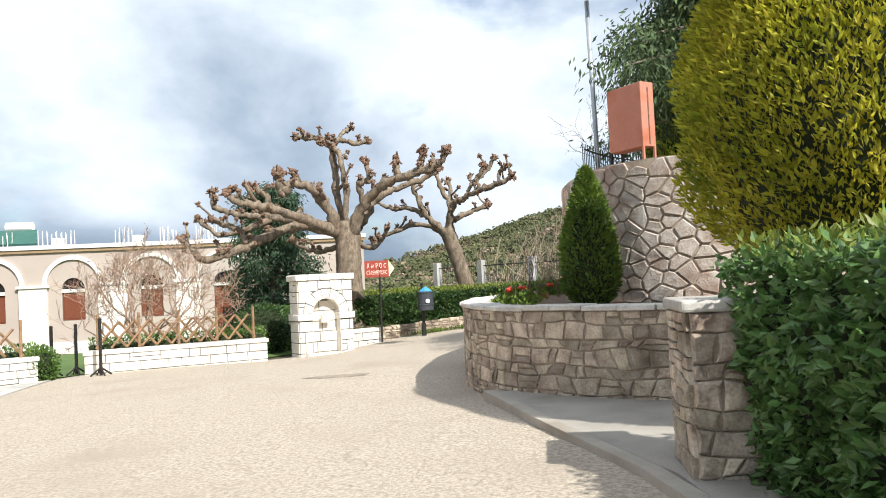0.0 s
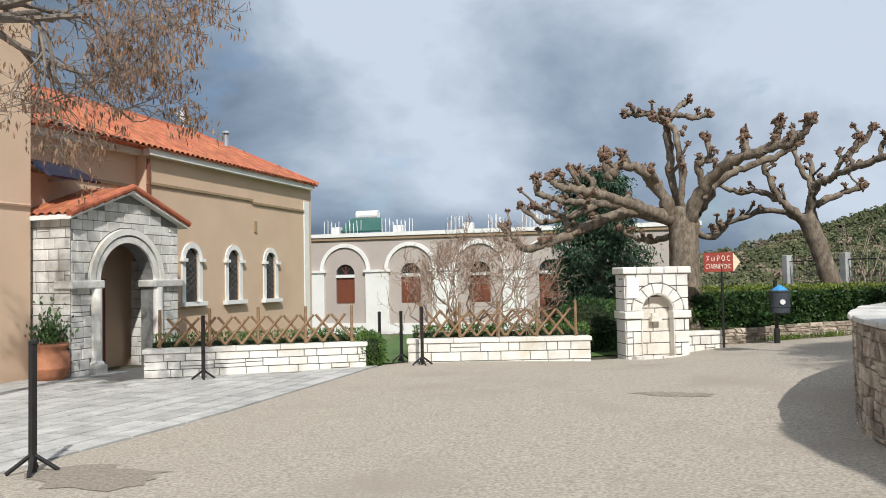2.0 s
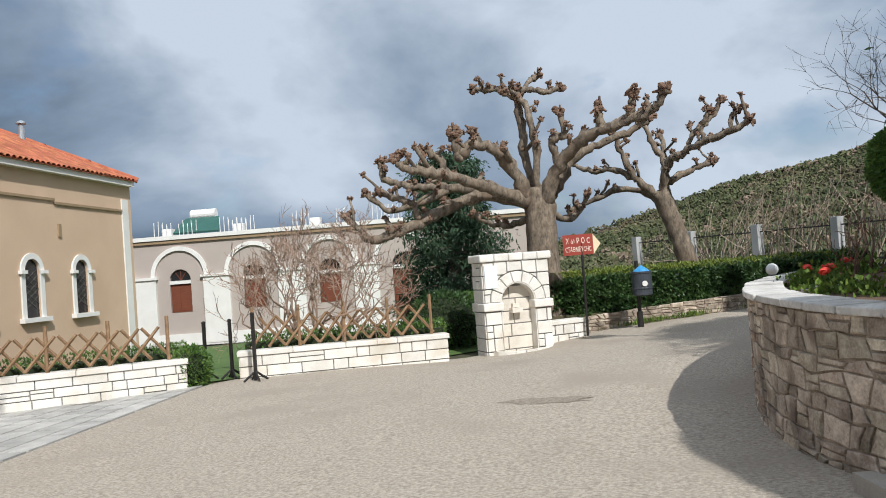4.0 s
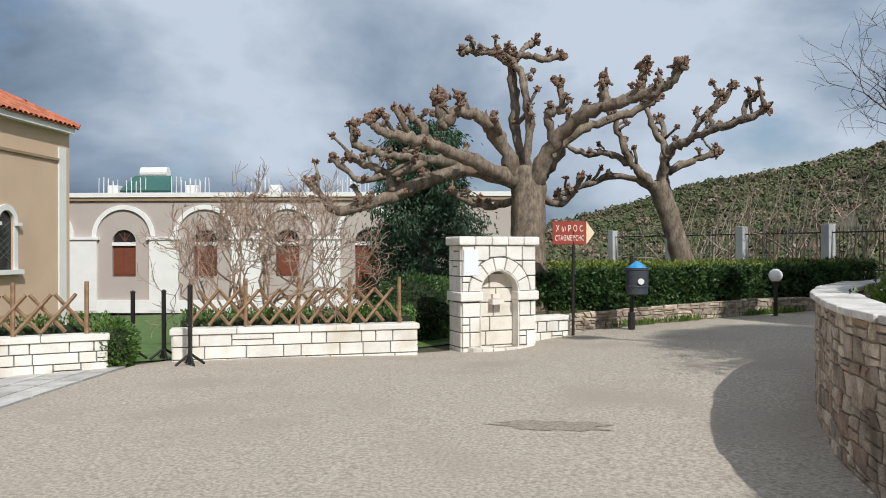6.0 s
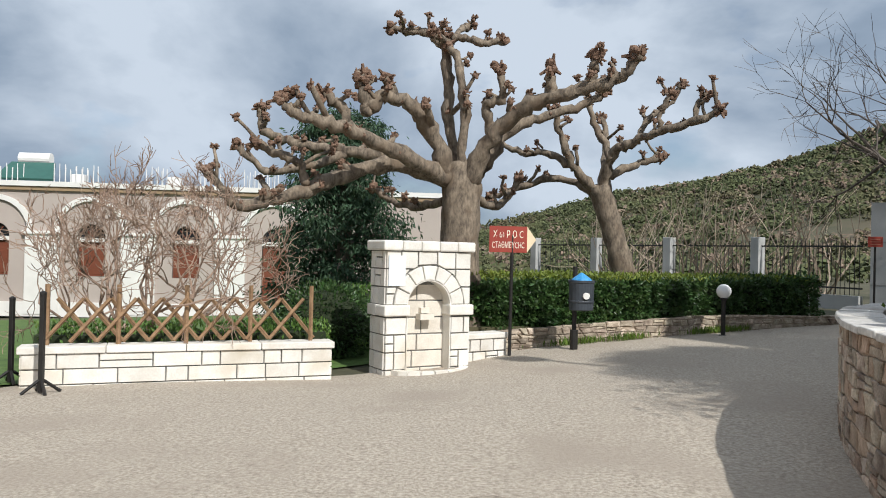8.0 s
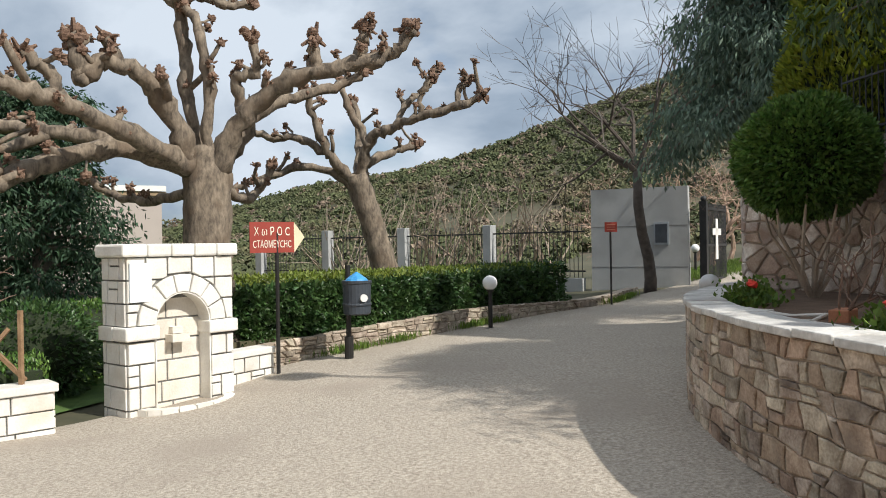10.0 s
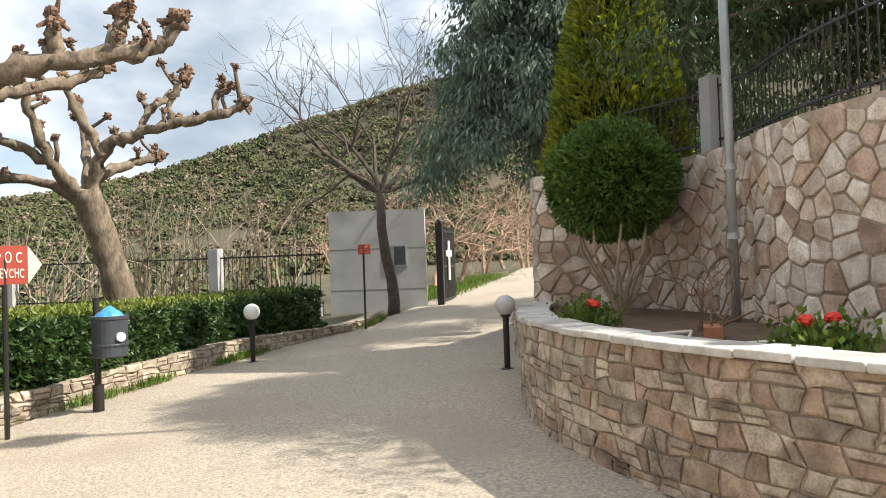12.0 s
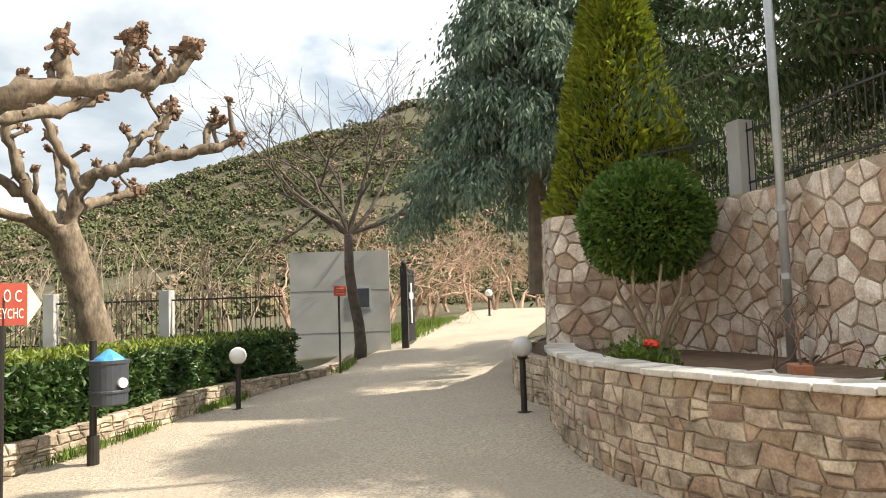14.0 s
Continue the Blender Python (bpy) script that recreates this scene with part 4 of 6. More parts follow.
def porch_roof(sign):
    w = PC - PS0 + 0.22 if sign < 0 else PS1 - PC + 0.22
    ln = math.hypot(w, 0.86)

    def at(u, v, h):
        f = v / ln
        x, y, _ = side.at(PC + sign * w * f, PV + 0.22 - u)
        return (x, y, 4.4 - 0.80 * f + h)
    part("roof_deck", Geo().hexa([at(0, 0, -0.1), at(1.75, 0, -0.1), at(1.75, ln, -0.1), at(0, ln, -0.1)], [at(0, 0, 0), at(1.75, 0, 0), at(1.75, ln, 0), at(0, ln, 0)]), M["white"], porch)
    tiled(at, lambda u, v: True, 7, 6, 0.25, ln / 6, "roof_tiles", porch)
    for k in range(6):
        part("verge_tile", Geo().tube([at(0.02, k * ln / 6, 0.06), at(0.02, (k + 1) * ln / 6 + 0.03, 0.04)], [0.085, 0.1], 10), M["tile"], porch)


porch_roof(-1)
porch_roof(1)
pot = thing("plant_pot", side.at(cs(-6.45), 1.0, ground_z(-16.2, 15.5)), "ribbed terracotta pot with a reddish leafy plant", "plant pot")
pc = side.at(cs(-6.45), 1.0, ground_z(-16.2, 15.5) + 0.02)
part("pot", Geo().lathe(pc, [(0.27, 0), (0.38, 0.15), (0.42, 0.3), (0.43, 0.32), (0.41, 0.34), (0.43, 0.5), (0.40, 0.62), (0.33, 0.74), (0.39, 0.8), (0.39, 0.86), (0.31, 0.86)], 22), M["terracotta"], pot, smooth=True)
rnd = random.Random(11)
part("plant", leaves(420, lambda r: ((pc[0] + r.gauss(0, 0.17), pc[1] + r.gauss(0, 0.17), pc[2] + 0.85 + abs(r.gauss(0, 0.32))), (0, 0, 1)), 0.13, rnd), M["hedge"], pot)

# ---- damp marks on the drive ----
def damp_patch(cx, cy, lx, ly, seed):
    r = random.Random(seed)
    rim = [(cx + lx * math.cos(a) * r.uniform(0.6, 1.1), cy + ly * math.sin(a) * r.uniform(0.6, 1.1)) for a in [2 * math.pi * k / 22 for k in range(22)]]
    pts = [(cx, cy)] + rim
    g = Geo().add([(x, y, ground_z(x, y) + 0.041 + 0.012 * noise.noise((x * 0.7, y * 0.7, 3))) for x, y in pts], [(0, 1 + k, 1 + (k + 1) % 22) for k in range(22)])
    whole("damp_patch", g, M["damp"], "dark damp patch on the pale gravel", "ground patch", "structure")


damp_patch(-2.0, 13.7, 0.62, 0.26, 1)
damp_patch(-6.5, 7.6, 0.9, 0.5, 4)

# ---- white ashlar walls, lattice, shrubs ----
def low_wall(a, b, top, group):
    ln = Line([a, b])
    base = min(ground_z(*a), ground_z(*b)) - 0.12
    w = thing("garden_wall", (*a, base), "low white squared-stone garden wall with coping", "garden wall", group)
    L = ln.length
    part("wall_core", bar(ln, 0.01, L - 0.01, -0.34, -0.015, base, top - 0.08), M["joint"], w)
    rnd = random.Random(int(L * 100))
    lay(courses(L, base, top - 0.1, 0.2, rnd), lambda s, d, z: ln.at(s, d, z), M["whitestone"], w, 0.02, 0.015, name="block", rnd=rnd)
    for q, fl in ((L, 1), (0, -1)):
        lay(courses(0.34, base, top - 0.1, 0.2, rnd), lambda s, d, z: ln.at(q + fl * d, -s if fl > 0 else s - 0.34, z), M["whitestone"], w, 0.012, 0.015, name="block", rnd=rnd)
    k = max(3, int(L / 0.9))
    for i in range(k):
        soft(part("coping_stone", bar(ln, L * i / k - (0.04 if i == 0 else -0.004), L * (i + 1) / k + (0.04 if i == k - 1 else -0.004), -0.38, 0.05, top - 0.1, top), M["whitestone"], w), 0.012)
    # lattice
    lt = thing("lattice_fence", ln.at(0, -0.18, top), "brown wooden diagonal lattice fence standing on the garden wall", "lattice fence", "lattice fences")
    h, s = 0.62, 0.15
    n = int((L - 0.5) / 0.34)
    for i in range(n + 1):
        x = 0.25 + (L - 0.5) * i / n
        for sg, dd in ((1, -0.16), (-1, -0.2)):
            x2 = x + sg * 0.52
            if 0.1 < x2 < L - 0.1:
                part("slat", Geo().tube([ln.at(x, dd, top + 0.04), ln.at(x2, dd, top + 0.04 + h)], 0.031, 4), M["wood"], lt)
    for i in range(5):
        part("post", Geo().tube([ln.at(0.3 + (L - 0.6) * i / 4, -0.18, top), ln.at(0.3 + (L - 0.6) * i / 4, -0.18, top + 0.86)], 0.036, 6), M["wood"], lt)
    sb = thing("low_hedge", ln.at(L / 2, -0.5, top - 0.1), "clipped low green hedge growing behind the lattice", "hedge", "clipped low hedges")
    rr = random.Random(3)
    part("foliage", leaves(4200, lambda r: (ln.at(r.uniform(0.1, L + 0.1), -0.62 + r.uniform(-0.28, 0.2), top - 0.15 + r.uniform(0, 0.42)), (0, 0, 1)), 0.07, rr), M["boxleaf"], sb, kind="stuff")
    # solid near-black block painted as the shade behind the leaves
    part("inner_growth", bar(ln, 0.1, L, -0.85, -0.45, base, top + 0.1), M["inner"], sb)
    return ln


lineA = low_wall((-13.33, 14.69), (-9.48, 17.63), 0.51, "white garden walls")
lineB = low_wall((-8.78, 18.42), (-4.88, 20.28), 0.51, "white garden walls")


def blob_place(c, r, lo=0.82, power=1.0):
    def f(q):
        d = Vector((q.gauss(0, 1), q.gauss(0, 1), q.gauss(0, 1))).normalized()
        k = q.uniform(lo, 1.0) * (1 + 0.09 * noise.noise(d * 3 + Vector(c)))
        return (c[0] + d.x * r[0] * k, c[1] + d.y * r[1] * k, c[2] + d.z * r[2] * k), d
    return f


def shrub(c, r, mat, n, size, label, seed):
    s = thing("shrub", (c[0], c[1], ground_z(c[0], c[1])), label, "shrub")
    part("foliage", leaves(n, blob_place(c, r, 0.7), size, random.Random(seed)), mat, s, kind="stuff")
    # added ball, coloured near-black for the shade inside the shrub
    part("inner_growth", Geo().ball(c, tuple(q * 0.74 for q in r), 0.1, 12, random.Random(seed)), M["inner"], s)
    part("stem", Geo().tube([(c[0], c[1], ground_z(c[0], c[1]) - 0.1), c], 0.06, 6), M["twig"], s)


shrub((-9.62, 18.0, 0.25), (0.4, 0.45, 0.5), M["boxleaf"], 2600, 0.07, "rounded green shrub at the end of the garden wall", 1)
shrub((-5.6, 23.0, 0.55), (0.95, 0.9, 0.85), M["hedge"], 4200, 0.09, "loose dark green shrub beside the stone fountain", 2)
shrub((-5.0, 24.4, 0.5), (0.8, 0.8, 0.8), M["boxleaf"], 2600, 0.09, "loose green shrub under the spruce", 3)


def pole_stand(x, y, h, feet=True):
    z = ground_z(x, y) + 0.03
    p = thing("barrier_post", (x, y, z), "black metal barrier post on splayed feet", "post", "barrier posts")
    soft(part("shaft", Geo().hexa([(x - .03, y - .03, z + .02), (x + .03, y - .03, z + .02), (x + .03, y + .03, z + .02), (x - .03, y + .03, z + .02)], [(x - .03, y - .03, z + h), (x + .03, y - .03, z + h), (x + .03, y + .03, z + h), (x - .03, y + .03, z + h)]), M["black"], p), 0.006)
    part("top_cap", Geo().lathe((x, y, z + h), [(0.045, 0), (0.045, 0.03), (0.01, 0.05)], 8), M["black"], p)
    for k in range(4 if feet else 1):
        a = radians(45 + 90 * k)
        part("foot", Geo().tube([(x, y, z + 0.2), (x + 0.24 * math.cos(a), y + 0.24 * math.sin(a), z + 0.015)], 0.022, 4), M["black"], p)


for x, y, h, f in ((-7.33, 7.55, 1.3, True), (-11.9, 14.95, 1.32, True), (-8.2, 18.0, 1.3, True), (-9.75, 18.75, 1.2, True), (-9.2, 18.85, 1.2, True)):
    pole_stand(x, y, h, f)

# ---- fountain ----
WL = Line([(-4.134, 20.851), (-2.798, 21.749)])
WW = WL.length
WB, WT = -0.3, 2.13
wc = WW / 2
well = thing("fountain", (*WL.at(wc, 0)[:2], WB), "white squared-stone wall fountain with an arched niche and spout", "fountain")
SP, R0, R1 = 1.06, 0.42, 0.66
part("core", extrude(WL, [(0.02, WB), (wc - R0, WB), (wc - R0, SP), *arc(wc, SP, R0, 180, 0, 16), (wc + R0, WB), (WW - 0.02, WB), (WW - 0.02, WT - 0.17), (0.02, WT - 0.17)], -0.24, -0.015), M["joint"], well)
part("back", bar(WL, 0.02, WW - 0.02, -0.6, -0.24, WB, WT - 0.17), M["joint"], well)
rnd = random.Random(21)
putw = lambda s, d, z: WL.at(s, d, z)
for a, b in ((0.0, wc - R0), (wc + R0, WW)):
    lay([[(p + a, q) for p, q in c] for c in courses(b - a, WB, 0.86, 0.29, rnd, 0.024, 0.24, 0.42)], putw, M["whitestone"], well, 0.022, 0.015, name="block", rnd=rnd)
    soft(part("impost", bar(WL, a - 0.05, b + 0.04, -0.28, 0.08, 0.88, 1.06), M["whitestone"], well), 0.025)
up = []
for c in courses(WW, 1.06, WT - 0.17, 0.31, rnd, 0.024, 0.3, 0.5):
    cx, cz = sum(p[0] for p in c) / len(c) - wc, sum(p[1] for p in c) / len(c) - SP
    ln = math.hypot(cx, cz)
    c = cut(c, -cx / ln, -cz / ln, -(R1 + 0.02) - (cx * wc + cz * SP) / ln)
    if len(c) > 2 and max(p[0] for p in c) - min(p[0] for p in c) > 0.05:
        up.append(c)
lay(up, putw, M["whitestone"], well, 0.022, 0.015, name="block", rnd=rnd)
for k in range(7):
    a0, a1 = 180 * k / 7 + 1.0, 180 * (k + 1) / 7 - 1.0
    q = [(wc + R0 * math.cos(radians(a)), SP + R0 * math.sin(radians(a))) for a in (a1, (a0 + a1) / 2, a0)] + [(wc + R1 * math.cos(radians(a)), SP + R1 * math.sin(radians(a))) for a in (a0, (a0 + a1) / 2, a1)]
    part("voussoir", stone(q[::-1], putw, 0.04, 0.015, rnd), M["whitestone"], well)
nich = [[(p + wc - R0, q) for p, q in c] for c in courses(2 * R0, WB, 1.4, 0.3, rnd, 0.024, 0.3, 0.6)]
nich = [c for c in nich if math.hypot(sum(p[0] for p in c) / 4 - wc, max(0, sum(p[1] for p in c) / 4 - SP)) < R0]
lay(nich, lambda s, d, z: WL.at(s, d - 0.24, z), M["creamstone"], well, 0.02, 0.015, name="niche_block", rnd=rnd)
sdl = lambda s, d, z: WL.at(-d, s - 0.6, z)
lay(courses(0.58, WB, 0.86, 0.29, rnd, 0.024, 0.2, 0.36) + courses(0.58, 1.06, WT - 0.17, 0.31, rnd, 0.024, 0.2, 0.4), sdl, M["whitestone"], well, 0.012, 0.015, name="block", rnd=rnd)
part("impost", bar(WL, -0.05, 0.0, -0.62, -0.28, 0.88, 1.06), M["whitestone"], well)
for i in range(5):
    soft(part("coping_stone", bar(WL, -0.07 + (WW + 0.14) * i / 5, -0.07 + (WW + 0.14) * (i + 1) / 5 - 0.008, -0.66, 0.07, WT - 0.17, WT), M["whitestone"], well), 0.03)
part("niche_lining", arch_band(WL, wc, SP, R0 - 0.02, R0 + 0.002, -0.24, 0.02, WB), M["whitestone"], well)
part("spout", bar(WL, wc - 0.13, wc + 0.13, -0.22, -0.04, 0.80, 0.90, bar(WL, wc - 0.08, wc + 0.08, -0.22, -0.12, 0.91, 1.0)), M["creamstone"], well, "carved stone spout")
part("plaque", bar(WL, 0.03, 0.33, 0.024, 0.05, 1.38, 1.88), M["plate"], well, "pale blank plaque")
for k in range(9):
    a0, a1 = math.pi * k / 9, math.pi * (k + 1) / 9 - 0.03
    q = [(wc + 0.03 + 0.72 * math.cos(a0), 0.42 * math.sin(a0) + 0.02), (wc + 0.03 + 0.72 * math.cos(a1), 0.42 * math.sin(a1) + 0.02), (wc + 0.03 + 0.56 * math.cos(a1), 0.3 * math.sin(a1) + 0.02), (wc + 0.03 + 0.56 * math.cos(a0), 0.3 * math.sin(a0) + 0.02)]
    part("basin_rim", Geo().hexa([WL.at(s, d, WB - 0.05) for s, d in q], [WL.at(s, d, 0.0) for s, d in q]), M["whitestone"], well)
wing = Line([WL.at(WW + 0.02, -0.35)[:2], (-2.15, 22.75)])
wg = thing("fountain_side_wall", (*wing.at(0)[:2], WB), "short low white stone wall beside the fountain", "garden wall")
part("wall_core", bar(wing, 0, wing.length, -0.3, -0.015, WB, 0.40), M["joint"], wg)
lay(courses(wing.length, WB, 0.40, 0.22, rnd, 0.024, 0.2, 0.36), lambda s, d, z: wing.at(s, d, z), M["whitestone"], wg, 0.02, 0.015, name="block", rnd=rnd)
soft(part("coping_stone", bar(wing, 0, wing.length, -0.34, 0.05, 0.40, 0.5), M["whitestone"], wg), 0.015)

# ---- sign ----
sg = thing("direction_sign", (-2.09, 22.58, 0.0), "red wooden arrow sign with cream lettering on a black post", "sign")
part("post", Geo().tube([(-2.09, 22.6, -0.05), (-2.08, 22.6, 2.3)], 0.032, 8), M["black"], sg)
SD = Vector((0.985, 0.17, 0)).normalized()
so = Vector((-2.5, 22.5, 0))
sgl = Line([tuple(so[:2]), tuple((so + SD * 0.9)[:2])])
bd = part("board", bar(sgl, 0, 0.70, -0.03, 0.0, 1.98, 2.46), M["signred"], sg)
part("arrow_tip", extrude(sgl, [(0.70, 1.98), (0.87, 2.22), (0.70, 2.46)], -0.03, 0.0), M["signwood"], sg, "cream triangular arrow tip")


def lettering(text, size, s, z, parent, width, line=None, d=0.004, mat=None):
    cu = bpy.data.curves.new("text", "FONT")
    cu.body, cu.size, cu.extrude, cu.align_x = text, size, 0.002, "CENTER"
    cu.space_character = 1.05
    tmp = new("text_source", cu)
    bpy.context.view_layer.update()
    me = bpy.data.meshes.new_from_object(tmp.evaluated_get(bpy.context.evaluated_depsgraph_get()))
    bpy.data.objects.remove(tmp)
    xs = [v.co.x for v in me.vertices]
    k = width / (max(xs) - min(xs))
    ln = line or sgl
    g = Geo().add([ln.at(s + v.co.x * k, d + v.co.z, z + v.co.y) for v in me.vertices], [tuple(p.vertices) for p in me.polygons])
    bpy.data.meshes.remove(me)
    part("lettering", g, mat or M["signtext"], parent)


lettering("Χ \u03c9 Ρ Ο C", 0.185, 0.35, 2.25, bd, 0.56)
lettering("CΤΑΘΜΕΥCΗC", 0.16, 0.35, 2.06, bd, 0.60)
rs = thing("small_notice", (6.37, 27.08, 0.5), "small dark red notice board on a thin black post", "sign")
part("post", Geo().tube([(6.37, 27.08, 0.4), (6.37, 27.08, 2.4)], 0.026, 8), M["black"], rs)
nl = Line([(6.19, 27.06), (6.51, 27.0)])
nb = part("board", bar(nl, 0, 0.31, 0.03, 0.05, 2.32, 2.56), M["signred"], rs)
for k in range(3):
    part("text_bar", bar(nl, 0.05, 0.26, 0.051, 0.054, 2.37 + 0.06 * k, 2.387 + 0.06 * k), M["rust"], nb)

# ---- litter bin, globe lamps ----
bx, by = -0.78, 22.92
bz = ground_z(bx, by) + 0.03
lb = thing("litter_bin", (bx, by, bz), "dark grey metal litter bin with blue bag on a post", "litter bin")
part("post", Geo().tube([(bx - 0.1, by + 0.16, bz), (bx - 0.1, by + 0.16, bz + 1.56)], 0.045, 10), M["black"], lb)
part("post_sleeve", Geo().tube([(bx - 0.1, by + 0.16, bz), (bx - 0.1, by + 0.16, bz + 0.36)], 0.075, 12), M["black"], lb)
bk = part("drum", Geo().lathe((bx, by - 0.08, bz + 0.75), [(0.20, 0), (0.225, 0.02), (0.235, 0.5), (0.25, 0.52), (0.25, 0.56), (0.22, 0.56)], 24), M["binmetal"], lb, smooth=False)
part("band", Geo().lathe((bx, by - 0.08, bz + 0.9), [(0.238, 0), (0.242, 0.01), (0.242, 0.03), (0.238, 0.04)], 24), M["binmetal"], bk)
part("bag", Geo().lathe((bx, by - 0.08, bz + 1.30), [(0.2, 0), (0.17, 0.04), (0.09, 0.1), (0.015, 0.15)], 11), M["bluebag"], lb, "blue plastic bin bag")
bl = Line([(bx + 0.02, by - 0.335), (bx + 0.12, by - 0.32)])
part("badge", extrude(bl, arc(0.05, bz + 1.03, 0.062, 0, 350, 16), -0.03, 0.012), M["white"], lb, "round white badge")


def globe_lamp(x, y, z, mat, label):
    l = thing("globe_lamp", (x, y, z), label, "lamp", "globe lamps")
    part("base_plate", Geo().lathe((x, y, z), [(0.1, 0), (0.1, 0.02), (0.05, 0.03)], 14), M["black"], l)
    part("post", Geo().tube([(x, y, z), (x, y, z + 0.8)], 0.045, 12), M["black"], l)
    part("collar", Geo().lathe((x, y, z + 0.76), [(0.06, 0), (0.08, 0.03), (0.06, 0.06)], 14), M["black"], l)
    part("globe", Geo().ball((x, y, z + 0.94), 0.152, 0, 20), mat, l, smooth=True)


globe_lamp(2.38, 24.97, 0.335, M["globe"], "white opal globe lamp on a short black post")
globe_lamp(3.86, 19.85, 0.47, M["greyglobe"], "greyish frosted globe lamp on a short black post")
globe_lamp(19.5, 33.5, ground_z(19.5, 33.5) + 0.2, M["globe"], "white globe lamp beside the drive beyond the gate")
globe_lamp(13.9, 34.2, ground_z(13.9, 34.2), M["globe"], "white globe lamp among the grass by the gate")
globe_lamp(21.5, 32.0, ground_z(21.5, 32.0), M["globe"], "white globe lamp beside the drive beyond the gate")

# ---- low rubble wall and hedge behind the drive ----
hw = Line([(-2.95, 23.0), (-1.95, 23.45), (-0.9, 23.85), (0.6, 24.65), (2.2, 25.6), (4.4, 26.6), (6.4, 27.35), (8.2, 28.9)], True)
wall_h = thing("wall_hedge", hw.at(4, 0, 0), "low rough stone wall edging the drive below the hedge", "stone wall", kind="structure")
hb = lambda s: ground_z(*hw.at(s)[:2]) - 0.1
ht = lambda s: ground_z(*hw.at(s)[:2]) + 0.42 - 0.18 * smoothstep(5.6, 10.1, s)
part("wall_core", ribbon(hw, -0.3, -0.015, hb, lambda s: ht(s) - 0.02, 40), M["mortar"], wall_h)
bank = [hw.at(hw.length * i / 20, -0.2)[:2] for i in range(21)] + [(8.2, 32.0), (6.3, 35.2), (3.9, 37.9), (1.5, 40.6), (-3, 40), (-4, 25), (-2.2, 23.7)]
prism("bank_ground", bank, -1.0, 0.52, M["earth"], "grassy earth behind the low stone wall", "ground")


def hedge_block(line, s0, s1, d0, d1, low, high, n, size, rnd, ob, mat):
    def place(r):
        s, k = r.uniform(s0, s1), r.random()
        wob = 0.17 * noise.noise((s * 2.1, k * 2.5, 1)) + 0.1 * noise.noise((s * 6, k * 7, 4))
        if r.random() < 0.62:
            z = low(s) + (high(s) - low(s)) * k
            return line.at(s, d1 + wob - r.uniform(0, 0.1), z), Vector(line.at(s, 1)) - Vector(line.at(s, 0))
        return line.at(s, r.uniform(d0, d1), high(s) + wob - r.uniform(0, 0.08)), Vector((0, 0, 1))
    part("foliage", leaves(n, place, size, rnd, 0.5, 0.45), mat, ob, kind="stuff")
    part("young_growth", leaves(n // 5, lambda r: (line.at(r.uniform(s0, s1), r.uniform(d0, d1), high(line.length / 2) + r.uniform(-0.03, 0.12)), (0, 0, 1)), size * 0.9, rnd, 0.4, 0.5), M["hedgetop"], ob, kind="stuff")
    k = max(2, int((s1 - s0) / 0.5))
    g = Geo()
    s0, s1 = s0 + 0.25, s1 - 0.25
    for i in range(k):
        a, b = s0 + (s1 - s0) * i / k, s0 + (s1 - s0) * (i + 1) / k
        bar(line, a, b, d0 + 0.1, d1 - 0.13, low(a), high(a) - 0.14, g)
    # near-black filler blocks stand in for shade within the hedge
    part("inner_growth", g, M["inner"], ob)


hg = thing("hedge", hw.at(4, -0.7, 0.5), "dense dark green broad-leaved hedge behind the low wall", "hedge")
hedge_block(hw, 0.1, 9.1, -1.5, -0.22, lambda s: 0.35, lambda s: 1.32 + 0.02 * s, 19000, 0.115, random.Random(8), hg, M["hedge"])

# ---- boundary fence and gate ----
FP = [(8.4, 32.15), (6.33, 35.35), (3.92, 38.0), (1.5, 40.65), (-0.9, 43.3)]
fence = thing("fence", (6.33, 35.35, 0.5), "black iron railing between grey concrete posts", "fence")
for (x0, y0), (x1, y1) in zip(FP, FP[1:]):
    ln = Line([(x0, y0), (x1, y1)])
    L = ln.length
    soft(part("concrete_post", bar(ln, L - 0.17, L + 0.17, -0.17, 0.17, 0.3, 2.75), M["concrete"], fence, "grey concrete fence post"), 0.015)
    part("plinth", bar(ln, 0.1, L - 0.17, -0.1, 0.1, 0.3, 0.95), M["concrete"], fence)
    for z in (1.15, 2.42):
        part("rail", bar(ln, 0.05, L - 0.17, -0.02, 0.02, z, z + 0.05), M["iron"], fence)
    n = int(L / 0.15)
    for i in range(1, n):
        part("bar", Geo().tube([ln.at(L * i / n, 0, 0.97), ln.at(L * i / n, 0, 2.6), ln.at(L * i / n, 0, 2.72)], [0.012, 0.012, 0.002], 4), M["iron"], fence)
gl = Line([(8.5, 32.0), (10.6, 29.92)])
gw = thing("gate_wall", gl.at(1.4, 0, 0.5), "tall plain grey concrete gate wall", "wall")
part("slab", bar(gl, 0, gl.length, -0.3, 0, 0.1, 3.73), M["concrete"], gw)
part("recess_box", bar(gl, 1.95, 2.4, 0.003, 0.05, 1.98, 2.66), M["galv"], gw, "grey metal box set in the wall")
part("box_pane", bar(gl, 2.0, 2.35, 0.051, 0.06, 2.04, 2.6), M["binmetal"], gw)
part("formwork_line", bar(gl, 0.0, gl.length, 0.001, 0.006, 1.3, 1.315), M["joint"], gw)
part("formwork_line", bar(gl, 0.0, gl.length, 0.001, 0.006, 2.55, 2.565), M["joint"], gw)
gt = Line([(10.95, 29.65), (13.0, 31.3)])
gate = thing("gate", (10.95, 29.65, 0.7), "open black iron gate leaf with a white cross", "gate")
